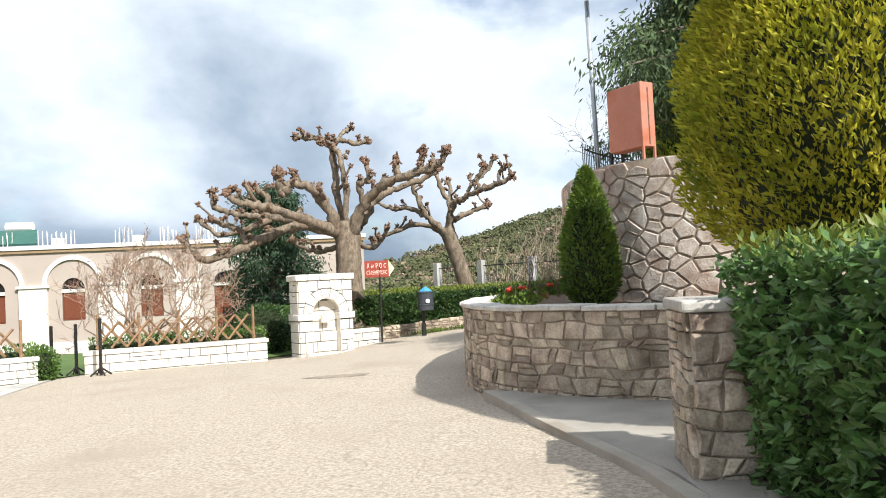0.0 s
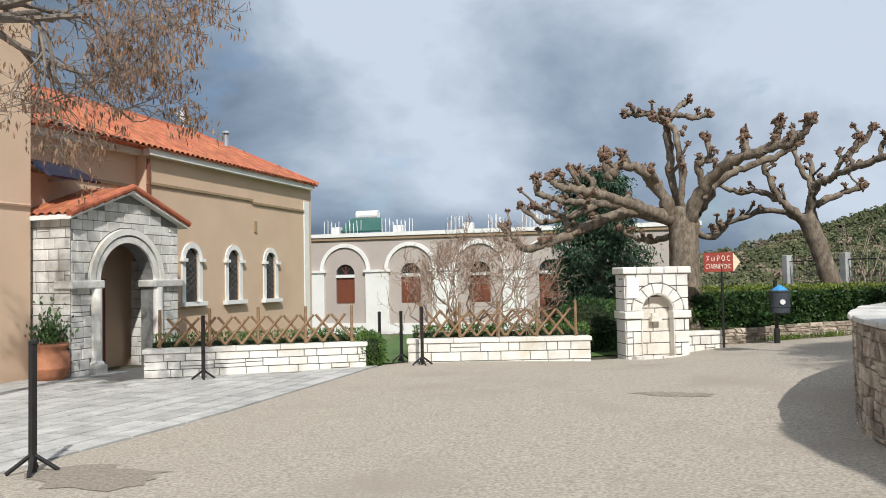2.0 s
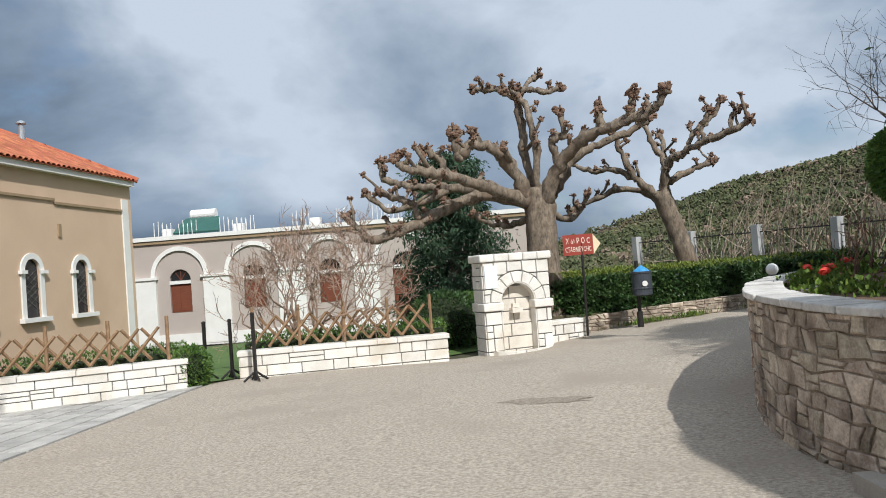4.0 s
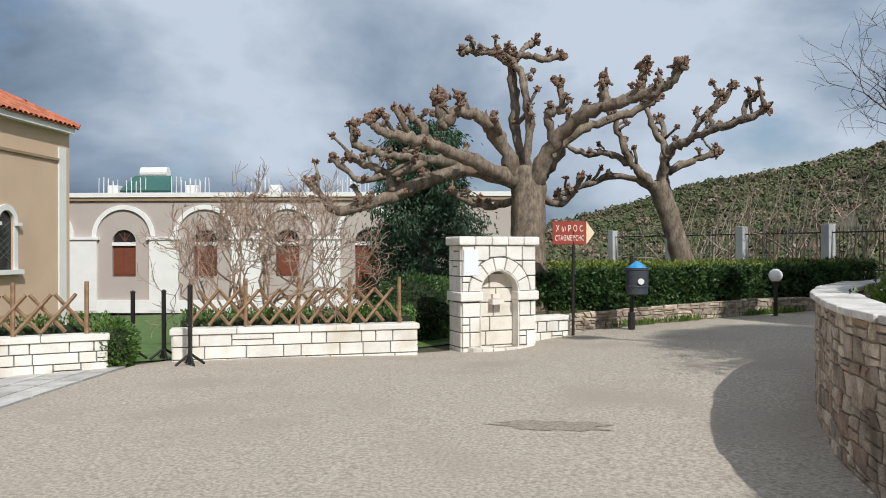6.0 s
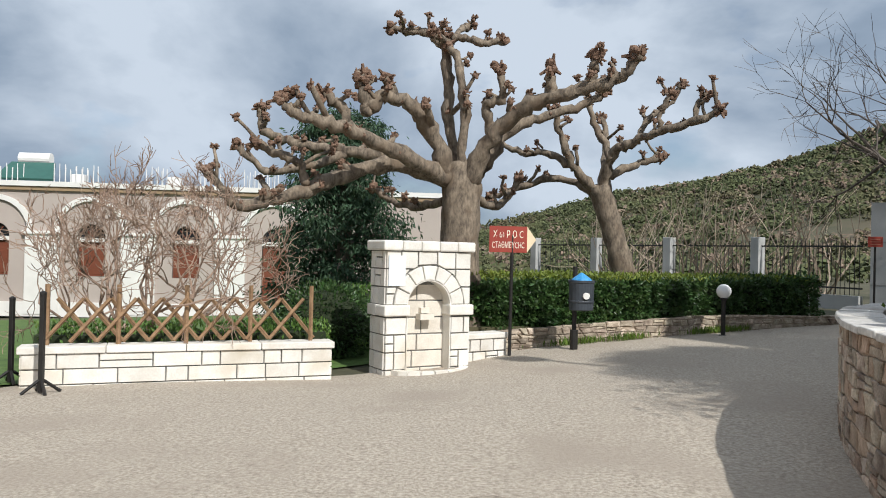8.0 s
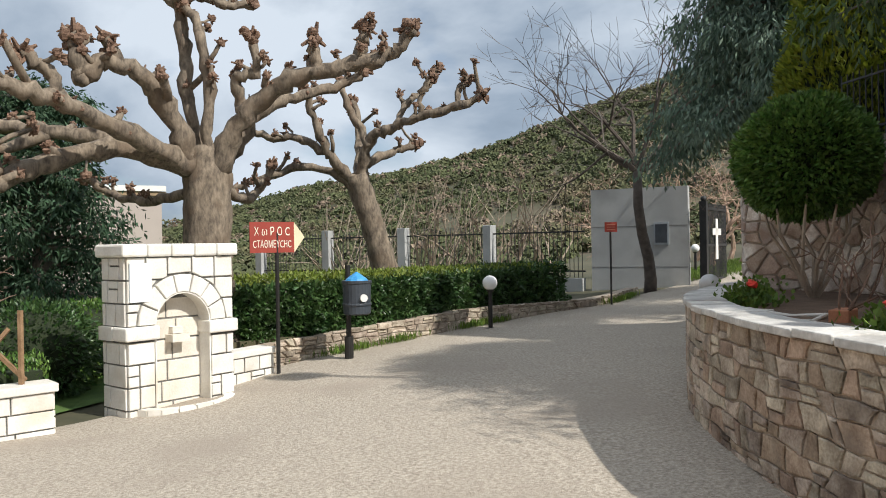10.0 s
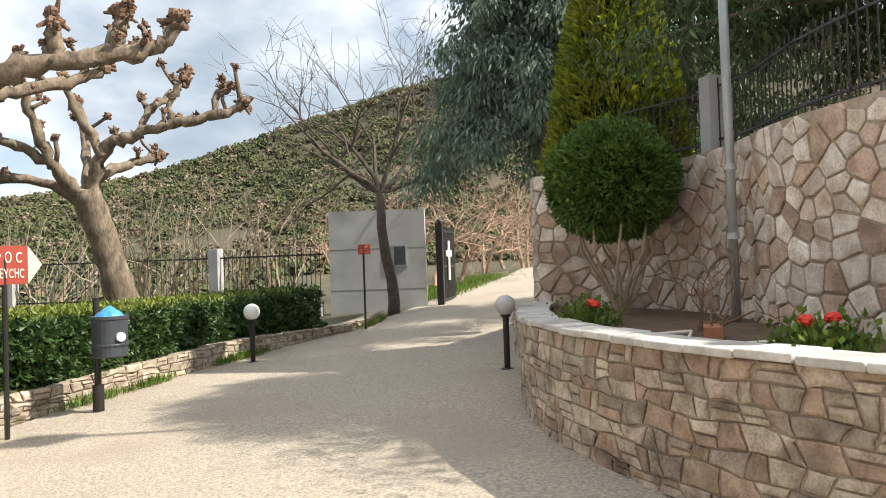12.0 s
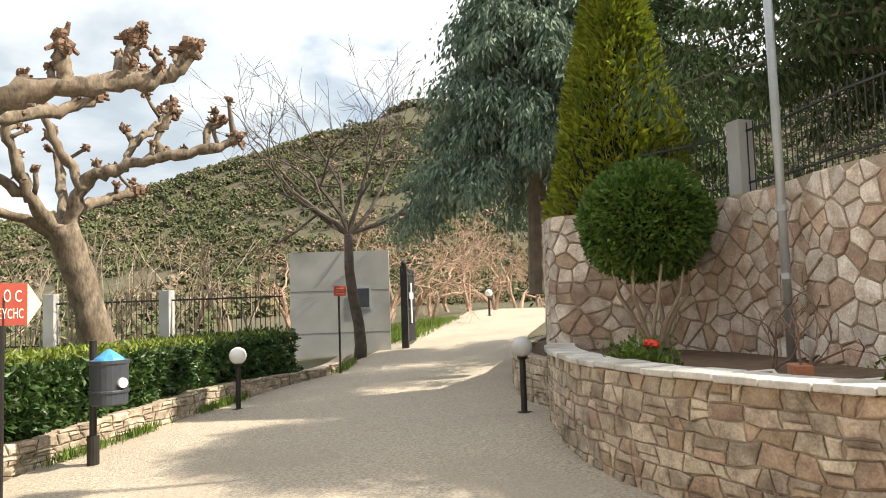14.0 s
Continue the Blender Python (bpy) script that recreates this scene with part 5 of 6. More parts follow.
part("gate_post", bar(gt, -0.1, 0.1, -0.1, 0.1, 0.5, 3.25), M["iron"], gate)
part("finial", Geo().ball(gt.at(0, 0, 3.32), 0.09, 0, 10), M["iron"], gate)
for z in (0.85, 1.9, 3.0):
    part("rail", bar(gt, 0.1, 2.6, -0.03, 0.03, z, z + 0.08), M["iron"], gate)
for i in range(18):
    part("bar", Geo().tube([gt.at(0.2 + i * 0.14, 0, 0.85), gt.at(0.2 + i * 0.14, 0, 3.2)], 0.015, 4), M["iron"], gate)
part("cross", bar(gt, 1.1, 1.35, 0.04, 0.07, 1.5, 2.75, bar(gt, 0.75, 1.7, 0.04, 0.07, 2.25, 2.45)), M["white"], gate, "white cross")

# ---- pollarded plane trees ----
EYE0 = Vector((-2.4, 8.5, 1.82))


def limb_points(spec, plane):
    res = []
    for x, z, dy in spec:
        p = Vector((x, plane, z))
        k = (plane + dy - EYE0.y) / (plane - EYE0.y)
        res.append(EYE0 + (p - EYE0) * k)
    return res


def knuckle(g, p, r, rnd, d=None):
    for _ in range(7):
        q = Vector((rnd.gauss(0, 1), rnd.gauss(0, 1), rnd.gauss(0.3, 1))).normalized()
        g.ball(Vector(p) + q * r * 0.8, r * rnd.uniform(0.45, 0.8), 0.28, 6, rnd)
    for _ in range(5):
        q = Vector((rnd.gauss(0, 1), rnd.gauss(0, 1), rnd.gauss(0.6, 1))).normalized()
        g.tube([Vector(p) + q * r * 0.7, Vector(p) + q * r * rnd.uniform(1.5, 2.1)], [r * 0.34, r * 0.2], 5)


def plane_tree(base, trunk, tr, limbs, plane, seed, label):
    rnd = random.Random(seed)
    t = thing("plane_tree", base, label, "tree", "pollarded plane trees")
    g = Geo()
    pts = [Vector(p) for p in trunk]
    n = 18
    fine, rad = [], []
    for i in range(len(pts) - 1):
        for k in range(5):
            fine.append(pts[i].lerp(pts[i + 1], k / 5))
            rad.append((tr[i] + (tr[i + 1] - tr[i]) * k / 5) * rnd.uniform(0.96, 1.05))
    g.tube(fine + [pts[-1]], rad + [tr[-1]], n)
    g.v = [tuple(Vector(v) + Vector((noise.noise(Vector(v) * 5), noise.noise(Vector(v) * 5 + Vector((9, 0, 0))), 0)) * 0.06) for v in g.v]
    part("trunk", g, M["bark"], t, smooth=True)
    for spec, r0, r1 in limbs:
        c = limb_points(spec, plane)
        g, kn = Geo(), Geo()
        q, rs = [], []
        m = len(c)
        for i in range(m - 1):
            a, b, cc, d = c[max(i - 1, 0)], c[i], c[i + 1], c[min(i + 2, m - 1)]
            for k in range(6):
                u = k / 6
                p = 0.5 * ((2 * b) + (cc - a) * u + (2 * a - 5 * b + 4 * cc - d) * u * u + (3 * b - 3 * cc + d - a) * u ** 3)
                f = (i + u) / (m - 1)
                q.append(p + Vector((rnd.gauss(0, 1), rnd.gauss(0, 1), rnd.gauss(0, 1))) * 0.022)
                rs.append((r0 + (r1 - r0) * f ** 0.6) * 0.76 * rnd.uniform(0.82, 1.24))
        q.append(c[-1])
        rs.append(r1)
        g.tube(q, rs, 10)
        L = len(q)
        for i in range(5, L - 1):
            if rnd.random() < 0.4:
                d = Vector((rnd.gauss(0, 0.6), rnd.gauss(0, 0.6), rnd.uniform(0.3, 1))).normalized()
                ln = rnd.choice((0.16, 0.2, 0.25, 0.5)) * rnd.uniform(0.8, 1.2)
                e = q[i] + d * (rs[i] * 0.6 + ln)
                rr = rs[i] * 0.42
                g.tube([q[i], q[i] + d * ln * 0.6 + Vector((rnd.gauss(0, 0.03), rnd.gauss(0, 0.03), 0)), e], [rr * 1.2, rr, rr * 0.9], 7)
                knuckle(kn, e, max(0.06, rr * 1.0), rnd)
            elif rnd.random() < 0.7:
                d = Vector((rnd.gauss(0, 1), rnd.gauss(0, 1), rnd.gauss(0.2, 0.8))).normalized()
                kn.ball(q[i] + d * rs[i] * 0.85, rs[i] * rnd.uniform(0.2, 0.42), 0.3, 6, rnd)
        knuckle(kn, q[-1], max(0.1, r1 * 1.15), rnd)
        g.v = [tuple(Vector(v) + Vector((noise.noise(Vector(v) * 9), noise.noise(Vector(v) * 9 + Vector((9, 0, 0))), noise.noise(Vector(v) * 9 + Vector((0, 9, 0))))) * 0.025) for v in g.v]
        lb = part("limb", g, M["bark"], t, smooth=True)
        part("knuckle_growth", kn, M["knuckle"], lb, "reddish knobbly pruning scars", kind="stuff")


plane_tree((-3.05, 23.7, -0.3), [(-2.95, 23.75, -0.4), (-3.0, 23.7, 0.6), (-3.12, 23.62, 2.0), (-3.1, 23.6, 3.2), (-3.1, 23.6, 3.75)], [0.56, 0.41, 0.37, 0.40, 0.30], [
    ([(-3.2, 3.3, 0), (-4.4, 3.7, -.5), (-5.5, 3.45, -1), (-6.4, 3.1, -1.6), (-7.2, 2.88, -2), (-7.7, 2.84, -2.1), (-7.95, 3.2, -2.1), (-8.28, 3.5, -2.2)], .27, .08),
    ([(-3.3, 3.5, 0), (-4.6, 3.85, .4), (-5.6, 3.95, .6), (-6.5, 4.1, .7), (-7.15, 4.35, .8), (-7.25, 4.8, .8)], .25, .09),
    ([(-5.4, 3.9, .6), (-6.3, 3.6, .2), (-7.1, 3.52, 0), (-7.7, 4.05, -.1)], .15, .09),
    ([(-3.4, 3.5, -.2), (-3.75, 4.4, -.5), (-4.2, 4.95, -.8), (-4.7, 5.05, -1), (-5.0, 4.75, -1.1), (-5.08, 5.1, -1.1), (-5.1, 5.4, -1.1)], .24, .13),
    ([(-4.45, 5.0, -.9), (-4.65, 5.45, -1)], .1, .1),
    ([(-3.15, 3.5, .1), (-3.38, 4.5, .1), (-3.42, 5.4, .1), (-3.5, 6.2, .1)], .17, .12),
    ([(-3.1, 3.6, -.2), (-3.08, 4.7, -.3), (-3.22, 5.7, -.2), (-3.45, 6.1, 0)], .14, .1),
    ([(-3.5, 6.05, .1), (-3.85, 6.32, .1), (-4.2, 6.35, .1), (-4.62, 6.42, .1)], .12, .08),
    ([(-3.5, 6.05, .1), (-3.2, 6.25, .1), (-2.8, 6.12, 0), (-2.33, 6.15, 0)], .12, .08),
    ([(-3.5, 6.1, .1), (-3.65, 6.35, -.7), (-3.7, 6.3, -1.2)], .1, .07),
    ([(-3.5, 6.1, .1), (-3.2, 6.4, .9), (-3.0, 6.45, 1.4)], .1, .07),
    ([(-2.95, 3.4, -.1), (-2.55, 4.25, -.4), (-2.0, 4.75, -.7), (-1.2, 5.1, -1), (-.5, 5.3, -1.2), (0, 5.5, -1.3), (.3, 5.9, -1.4)], .28, .12),
    ([(-1.4, 5.0, -1), (-1.38, 5.35, -1), (-1.36, 5.65, -1)], .12, .11),
    ([(-.65, 5.25, -1.2), (-.55, 5.55, -1.2), (-.5, 5.9, -1.2)], .11, .1),
    ([(-2.8, 3.5, .2), (-2.25, 4.3, .4), (-1.6, 4.65, .6), (-.9, 4.85, .8), (-.35, 5.15, .9)], .2, .1),
    ([(-2.5, 4.3, -.4), (-2.62, 4.9, -.5), (-2.32, 5.05, -.6), (-2.38, 5.6, -.6)], .15, .09),
    ([(-2.9, 3.1, 0), (-2.45, 2.9, .6), (-2.2, 3.1, .9), (-2.0, 3.45, 1)], .12, .08),
    ([(-3.4, 3.0, 0), (-4.0, 2.85, .8), (-4.5, 2.95, 1.2), (-4.9, 3.2, 1.4)], .12, .08),
    ([(-3.4, 3.4, -.2), (-4.5, 4.0, -1.2), (-5.4, 4.4, -2), (-6.1, 4.6, -2.4), (-6.5, 4.75, -2.6), (-6.75, 5.0, -2.6)], .22, .1),
    ([(-5.4, 4.4, -2), (-5.5, 4.8, -2), (-5.9, 5.1, -2.1)], .12, .1),
    ([(-6.2, 3.25, -1.5), (-6.4, 3.7, -1.6), (-6.9, 3.9, -1.7), (-7.3, 4.1, -1.8)], .12, .09),
], 23.6, 41, "thick pollarded plane tree with bare knobbly limbs behind the fountain")
plane_tree((0.7, 26.2, 0.5), [(0.78, 26.2, 0.3), (0.5, 26.2, 1.5), (0.2, 26.2, 2.6), (-0.1, 26.2, 3.55)], [0.36, 0.27, 0.24, 0.26], [
    ([(-.1, 3.4, 0), (-.65, 3.95, -.3), (-.95, 4.6, -.5), (-1.2, 5.3, -.6)], .17, .08),
    ([(-.1, 3.3, 0), (-1.0, 3.72, .2), (-1.9, 3.5, .3), (-2.6, 3.25, .4)], .16, .08),
    ([(-.7, 3.95, -.3), (-1.3, 4.3, -.2), (-1.9, 4.3, 0), (-2.5, 4.6, .2)], .12, .08),
    ([(0, 3.5, 0), (.2, 4.3, -.3), (.7, 4.6, -.7), (1.3, 4.85, -1.1), (2.0, 5.05, -1.5), (2.6, 5.35, -1.8)], .18, .1),
    ([(.15, 4.2, -.3), (-.2, 4.9, 0), (-.4, 5.5, .2)], .13, .08),
    ([(1.3, 4.85, -1.1), (1.25, 5.3, -1.1), (1.5, 5.7, -1.2)], .09, .08),
    ([(.7, 4.6, -.7), (1.0, 5.1, -.6), (1.5, 5.5, -.4), (1.7, 5.9, -.4)], .11, .07),
    ([(.1, 3.8, .2), (.8, 4.1, .4), (1.3, 4.25, .5)], .12, .1),
    ([(2.0, 5.05, -1.5), (2.1, 5.5, -1.5), (2.3, 5.65, -1.5)], .08, .07),
    ([(-.1, 3.5, 0), (.0, 4.3, .6), (-.1, 5.1, .9)], .13, .08),
], 26.2, 43, "leaning pollarded plane tree with bare knobbly limbs above the hedge")


# ---- bare trees and shrubs ----
def bare_tree(name, base, stems, mat, label, seed, depth, length, rad, spread=0.5, up=0.2, kids=3, tips=None, category="tree", group="", wander=0.25, shrink=0.68):
    rnd = random.Random(seed)
    t = thing(name, base, label, category, group)
    for s, d in stems:
        g = Geo()
        twigs(g, s, d, length, rad, depth, rnd, spread, kids, up, 6, tips, wander, shrink)
        part("branch", g, mat, t)
    return t


b = (8.85, 29.3, 0.5)
FK = Vector((8.47, 29.2, 4.05))
t = bare_tree("bare_tree", b, [(tuple(FK), d) for d in ((-0.95, 0.35, 0.85), (0.75, -0.35, 0.8), (-0.3, 0.2, 1.25), (0.35, -0.2, 1.2), (-1.0, 0.5, 0.42), (0.95, -0.6, 0.4), (0.0, 0.6, 0.9))], M["darktwig"],
              "slender bare tree with a curved trunk by the gate wall", 17, 4, 2.0, 0.075, 0.5, 0.05, wander=0.12, shrink=0.74)
part("trunk", Geo().tube([(8.86, 29.32, 0.35), (8.9, 29.3, 1.0), (8.82, 29.27, 1.6), (8.6, 29.22, 2.3), (8.47, 29.2, 3.1), FK], [0.2, 0.17, 0.155, 0.145, 0.135, 0.12], 10), M["darktwig"], t, smooth=True)
bare_tree("bare_shrub", (-8.0, 20.3, -0.1), [((-8.0 + 0.1 * math.cos(k), 20.4 + 0.1 * math.sin(k), -0.1), (0.55 * math.cos(k * 0.9), 0.4 * math.sin(k * 0.9), 1)) for k in range(8)], M["myrtle"],
          "many-stemmed leafless shrub with reddish twigs behind the wall", 14, 5, 1.48, 0.055, 0.42, 0.1, category="shrub")
rnd = random.Random(77)
for k in range(9):
    x, y = 2.2 + 0.75 * k + rnd.uniform(-0.4, 0.4), 40.4 - 0.75 * k + rnd.uniform(0, 1.5)
    z = ground_z(x, y) - 0.3
    bare_tree("bare_shrub", (x, y, z), [((x, y, z), (rnd.gauss(0, 0.35), rnd.gauss(0, 0.35), 1)) for _ in range(9)], M["paletwig"], "pale leafless shrub with upright shoots behind the fence", 80 + k, 1, 3.0, 0.042, 0.3, 0.3, 2, category="shrub", group="bare shrubs behind the fence")
for k in range(18):
    x, y = 12.5 + 1.45 * k + rnd.uniform(-0.5, 0.5), 35.5 + 0.4 * k + rnd.uniform(-1, 4)
    z = land_z(x, y) - 0.05
    bare_tree("orchard_tree", (x, y, z), [((x, y, z), (rnd.gauss(0, 0.2), rnd.gauss(0, 0.2), 1))], M["rosetwig"], "rosy leafless orchard tree on the slope", 100 + k, 5, 2.2, 0.13, 0.55, 0.0, 3, group="orchard trees")
# overhanging tree beside the church forecourt
tips = []
t = bare_tree("alder_tree", (-11.5, 9.5, 0.1), [((-11.5, 9.5, 6.0), d) for d in ((0.6, 0.75, 0.3), (0.35, 1.0, 0.5), (0.75, 0.6, 0.6), (-0.1, 0.9, 0.8), (0.5, 0.85, 0.1), (0.0, -0.4, 1), (0.2, 0.9, 0.2))], M["twig"],
              "leafless tree hung with dry brown pods beside the church", 31, 5, 1.75, 0.07, 0.5, 0.0, tips=tips)
part("trunk", Geo().tube([(-12.6, 8.6, -0.1), (-12.4, 8.8, 2.0), (-11.5, 9.5, 6.2)], [0.22, 0.17, 0.13], 10), M["bark"], t, smooth=True)
rr = random.Random(9)
part("pod_cluster", leaves(len(tips) * 3, lambda r: ((lambda q: (q.x + r.gauss(0, .06), q.y + r.gauss(0, .06), q.z + r.gauss(0, .06)))(r.choice(tips)[0]), (0, 0, -1)), 0.13, rr, 0.28, 0.75), M["pod"], t, "dry hanging pods", kind="stuff")


# ---- evergreens ----
def cone_place(c, r, h, lo=0.86, egg=0.55, lumps=5.0):
    """Points on an egg or cone crown that stands on c."""
    def f(q):
        k = q.random() ** 0.8
        a = q.uniform(0, 2 * math.pi)
        w = (math.sin(math.pi * min(1, (k * 0.97 + 0.03) ** egg)) ** 0.75) if egg < 1 else (1 - k) ** 0.85 * min(1, 0.55 + k * 6)
        d = Vector((math.cos(a), math.sin(a), 0))
        rr = r * w * q.uniform(lo, 1.0) * (1 + 0.16 * noise.noise((math.cos(a) * lumps * 0.5 + c[0], math.sin(a) * lumps * 0.5, k * lumps)))
        return (c[0] + d.x * rr, c[1] + d.y * rr, c[2] + h * k), Vector((d.x, d.y, 0.9)).normalized()
    return f


def evergreen(name, base, c, r, h, mat, n, size, label, seed, egg=0.55, wide=0.35, droop=0.0, lo=0.84, group=""):
    t = thing(name, base, label, "tree", group)
    rnd = random.Random(seed)
    place = cone_place(c, r, h, lo, egg)
    part("crown", leaves(n, place, size, rnd, wide, 0.6, droop), mat, t, kind="stuff")
    pl = cone_place(c, r * 0.8, h * 0.95, 0.999, egg)
    g = Geo()
    prof = []
    for i in range(15):
        k = i / 14
        w = (math.sin(math.pi * min(1, (k * 0.97 + 0.03) ** egg)) ** 0.75) if egg < 1 else (1 - k) ** 0.85 * min(1, 0.55 + k * 6)
        prof.append((max(0.01, r * 0.83 * w), h * k * 0.97))
    # turned core in near-black, painted as the crown's inner shade
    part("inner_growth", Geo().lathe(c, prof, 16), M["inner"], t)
    part("trunk", Geo().tube([base, (c[0], c[1], c[2] + h * 0.4)], [0.12, 0.07], 8), M["twig"], t)
    return t


evergreen("golden_thuja", (3.75, 6.75, 0.4), (3.75, 6.75, 1.8), 1.55, 4.7, M["gold"], 85000, 0.08, "large egg-shaped golden conifer behind the hedge", 51, 0.5)
evergreen("thuja", (1.9, 10.2, 1.3), (1.9, 10.2, 1.36), 0.36, 1.78, M["thuja"], 7000, 0.08, "small narrow green conifer in the planter", 52, 0.62)
evergreen("golden_cypress", (6.0, 19.5, 2.8), (6.1, 19.4, 2.95), 1.3, 5.6, M["goldgreen"], 26000, 0.15, "tall yellow-green conical cypress on the terrace", 53, 1.2)


def layered(name, base, trunk_h, layers, mat, n, size, droop, label, seed, rad, low):
    """A conifer of long drooping branches."""
    rnd = random.Random(seed)
    t = thing(name, base, label, "tree")
    B = Vector(base)
    part("trunk", Geo().tube([B, B + Vector((0.1, 0, trunk_h * 0.5)), B + Vector((0, 0.05, trunk_h))], [0.24, 0.18, 0.06], 10), M["twig"], t)
    spots, g = [], Geo()
    for i in range(layers):
        f = i / (layers - 1)
        z = low + (trunk_h - low) * f
        L = rad * (1 - 0.62 * f) * rnd.uniform(0.75, 1.15)
        a = i * 2.4 + rnd.uniform(-0.3, 0.3)
        pts = [B + Vector((math.cos(a) * L * u, math.sin(a) * L * u, z + 0.25 * L * u - droop * L * u * u)) for u in (0, 0.3, 0.6, 0.85, 1)]
        g.tube(pts, [0.06, 0.045, 0.03, 0.02, 0.01], 5)
        for u in (0.3, 0.45, 0.6, 0.72, 0.84, 0.94, 1.02):
            spots.append((B + Vector((math.cos(a) * L * u, math.sin(a) * L * u, z + 0.25 * L * u - droop * L * u * u)), 0.2 + 0.12 * L))
    part("branchwork", g, M["twig"], t, kind="stuff")

    def place(r):
        p, s = r.choice(spots)
        d = Vector((r.gauss(0, 1), r.gauss(0, 1), r.gauss(-0.4 * droop, 0.6)))
        return p + d * s * 0.55, d.normalized()
    part("crown", leaves(n, place, size, rnd, 0.3, 0.45, 0.35 + droop), mat, t, kind="stuff")
    return t


layered("spruce", (-6.3, 27.2, -0.3), 5.6, 80, M["spruce"], 34000, 0.15, 0.3, "dark green spruce on the lawn", 54, 2.1, 0.3)
layered("cedar", (7.6, 22.2, 2.2), 8.0, 74, M["cedar"], 85000, 0.16, 0.62, "drooping blue-green cedar on the bank beside the drive", 61, 2.4, 2.4)
layered("dark_conifer", (6.4, 14.4, 2.8), 5.8, 76, M["dark"], 90000, 0.14, 0.3, "broad dark green conifer overhanging the terrace", 62, 3.5, 2.0)
layered("dark_conifer", (11.0, 12.5, 2.8), 6.5, 44, M["dark"], 30000, 0.2, 0.35, "broad dark green conifer at the back of the terrace", 63, 3.6, 0.8)
# added mostly out of sight behind the cypress to shade the gate wall
layered("dark_conifer", (13.2, 22.4, 2.0), 9.5, 50, M["dark"], 40000, 0.2, 0.35, "broad dark green conifer at the back of the terrace", 64, 3.4, 0.6)

tp = thing("topiary_tree", (3.62, 17.6, 1.3), "clipped round evergreen ball on bare twisting stems", "tree")
part("crown", leaves(24000, blob_place((3.58, 17.66, 3.0), (0.78, 0.78, 0.72), 0.86), 0.075, random.Random(70), 0.5), M["boxleaf"], tp, kind="stuff")
# near-black ball added as the shade under the outer leaves
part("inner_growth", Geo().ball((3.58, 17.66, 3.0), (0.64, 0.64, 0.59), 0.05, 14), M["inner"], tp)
rnd = random.Random(71)
for k in range(9):
    a = k * 0.7
    part("stem", Geo().tube([(3.62, 17.6, 1.3), (3.6 + 0.22 * math.cos(a), 17.6 + 0.22 * math.sin(a), 1.75 + 0.1 * math.sin(3 * a)), (3.6 + 0.42 * math.cos(a + 0.3), 17.62 + 0.42 * math.sin(a + 0.3), 2.1), (3.58 + 0.5 * math.cos(a + 0.5), 17.66 + 0.5 * math.sin(a + 0.5), 2.55)], [0.032, 0.027, 0.02, 0.014], 6), M["paletwig"], tp)

# hedge and wall end by the start of the walk
hl = Line([(1.95, 5.45), (2.05, 3.0), (2.15, -1.0)])
h2 = thing("near_hedge", (2.6, 3.5, 0.4), "dense broad-leaved green hedge beside the drive", "hedge")
hedge_block(hl, 0.0, 6.4, -1.7, 0.0, lambda s: 0.35, lambda s: 1.86, 20000, 0.085, random.Random(90), h2, M["nearhedge"])
pw = Line([(1.74, 6.0), (1.66, 5.3)])
pier = thing("wall_pier", (1.9, 5.7, 0.3), "rough stone pier at the end of the hedge wall", "stone pier", kind="structure")
part("pier_core", bar(pw, 0, 0.7, -0.5, -0.01, 0.2, 1.52), M["mortar"], pier)
rnd = random.Random(91)
lay(rough_rows(0.7, lambda s: 0.3, lambda s: 1.52, 0.15, rnd), lambda s, d, z: pw.at(s, d, z), M["rubble"], pier, 0.03, 0.03, rnd=rnd)
pe = Line([pw.at(0.7, 0)[:2], pw.at(0.7, -0.5)[:2]])
lay(rough_rows(0.5, lambda s: 0.3, lambda s: 1.52, 0.15, rnd), lambda s, d, z: pe.at(s, d, z), M["rubble"], pier, 0.03, 0.03, rnd=rnd)
soft(part("coping_stone", bar(pw, -0.05, 0.75, -0.55, 0.05, 1.52, 1.6), M["coping"], pier), 0.02)

# ---- lamp post, notice cabinet, terrace railing ----
lp = thing("floodlight_pole", (3.16, 15.88, 1.3), "galvanised steel pole with a square floodlight", "lamp post")
part("pole", Geo().tube([(3.18, 15.88, 1.3), (3.16, 15.88, 4.5), (3.12, 15.88, 7.4)], 0.047, 14), M["galv"], lp, smooth=True)
fh = part("floodlight", Geo().hexa([(2.87, 15.58, 7.35), (3.37, 15.58, 7.35), (3.37, 15.78, 7.45), (2.87, 15.78, 7.45)], [(2.87, 15.53, 8.0), (3.37, 15.53, 8.0), (3.37, 15.73, 8.05), (2.87, 15.73, 8.05)]), M["black"], lp, "black floodlight housing")
part("lens", Geo().hexa([(2.92, 15.55, 7.45), (3.32, 15.55, 7.45), (3.32, 15.57, 7.45), (2.92, 15.57, 7.45)], [(2.92, 15.51, 7.93), (3.32, 15.51, 7.93), (3.32, 15.53, 7.93), (2.92, 15.53, 7.93)]), M["glass"], fh)
for z in (2.2, 2.9):
    part("clamp", Geo().tube([(3.17, 15.88, z), (3.17, 15.88, z + 0.06)], 0.065, 12), M["galv"], lp)
nc = thing("notice_cabinet", (2.75, 11.6, 2.9), "faded salmon metal cabinet on four short legs", "cabinet")
cx, cy = 2.9, 11.75
cl = Line([(cx - 0.28, cy + 0.3), (cx + 0.1, cy - 0.35)])
soft(part("body", bar(cl, 0, 0.72, -0.26, 0, 3.62, 4.58), M["rust"], nc), 0.01)
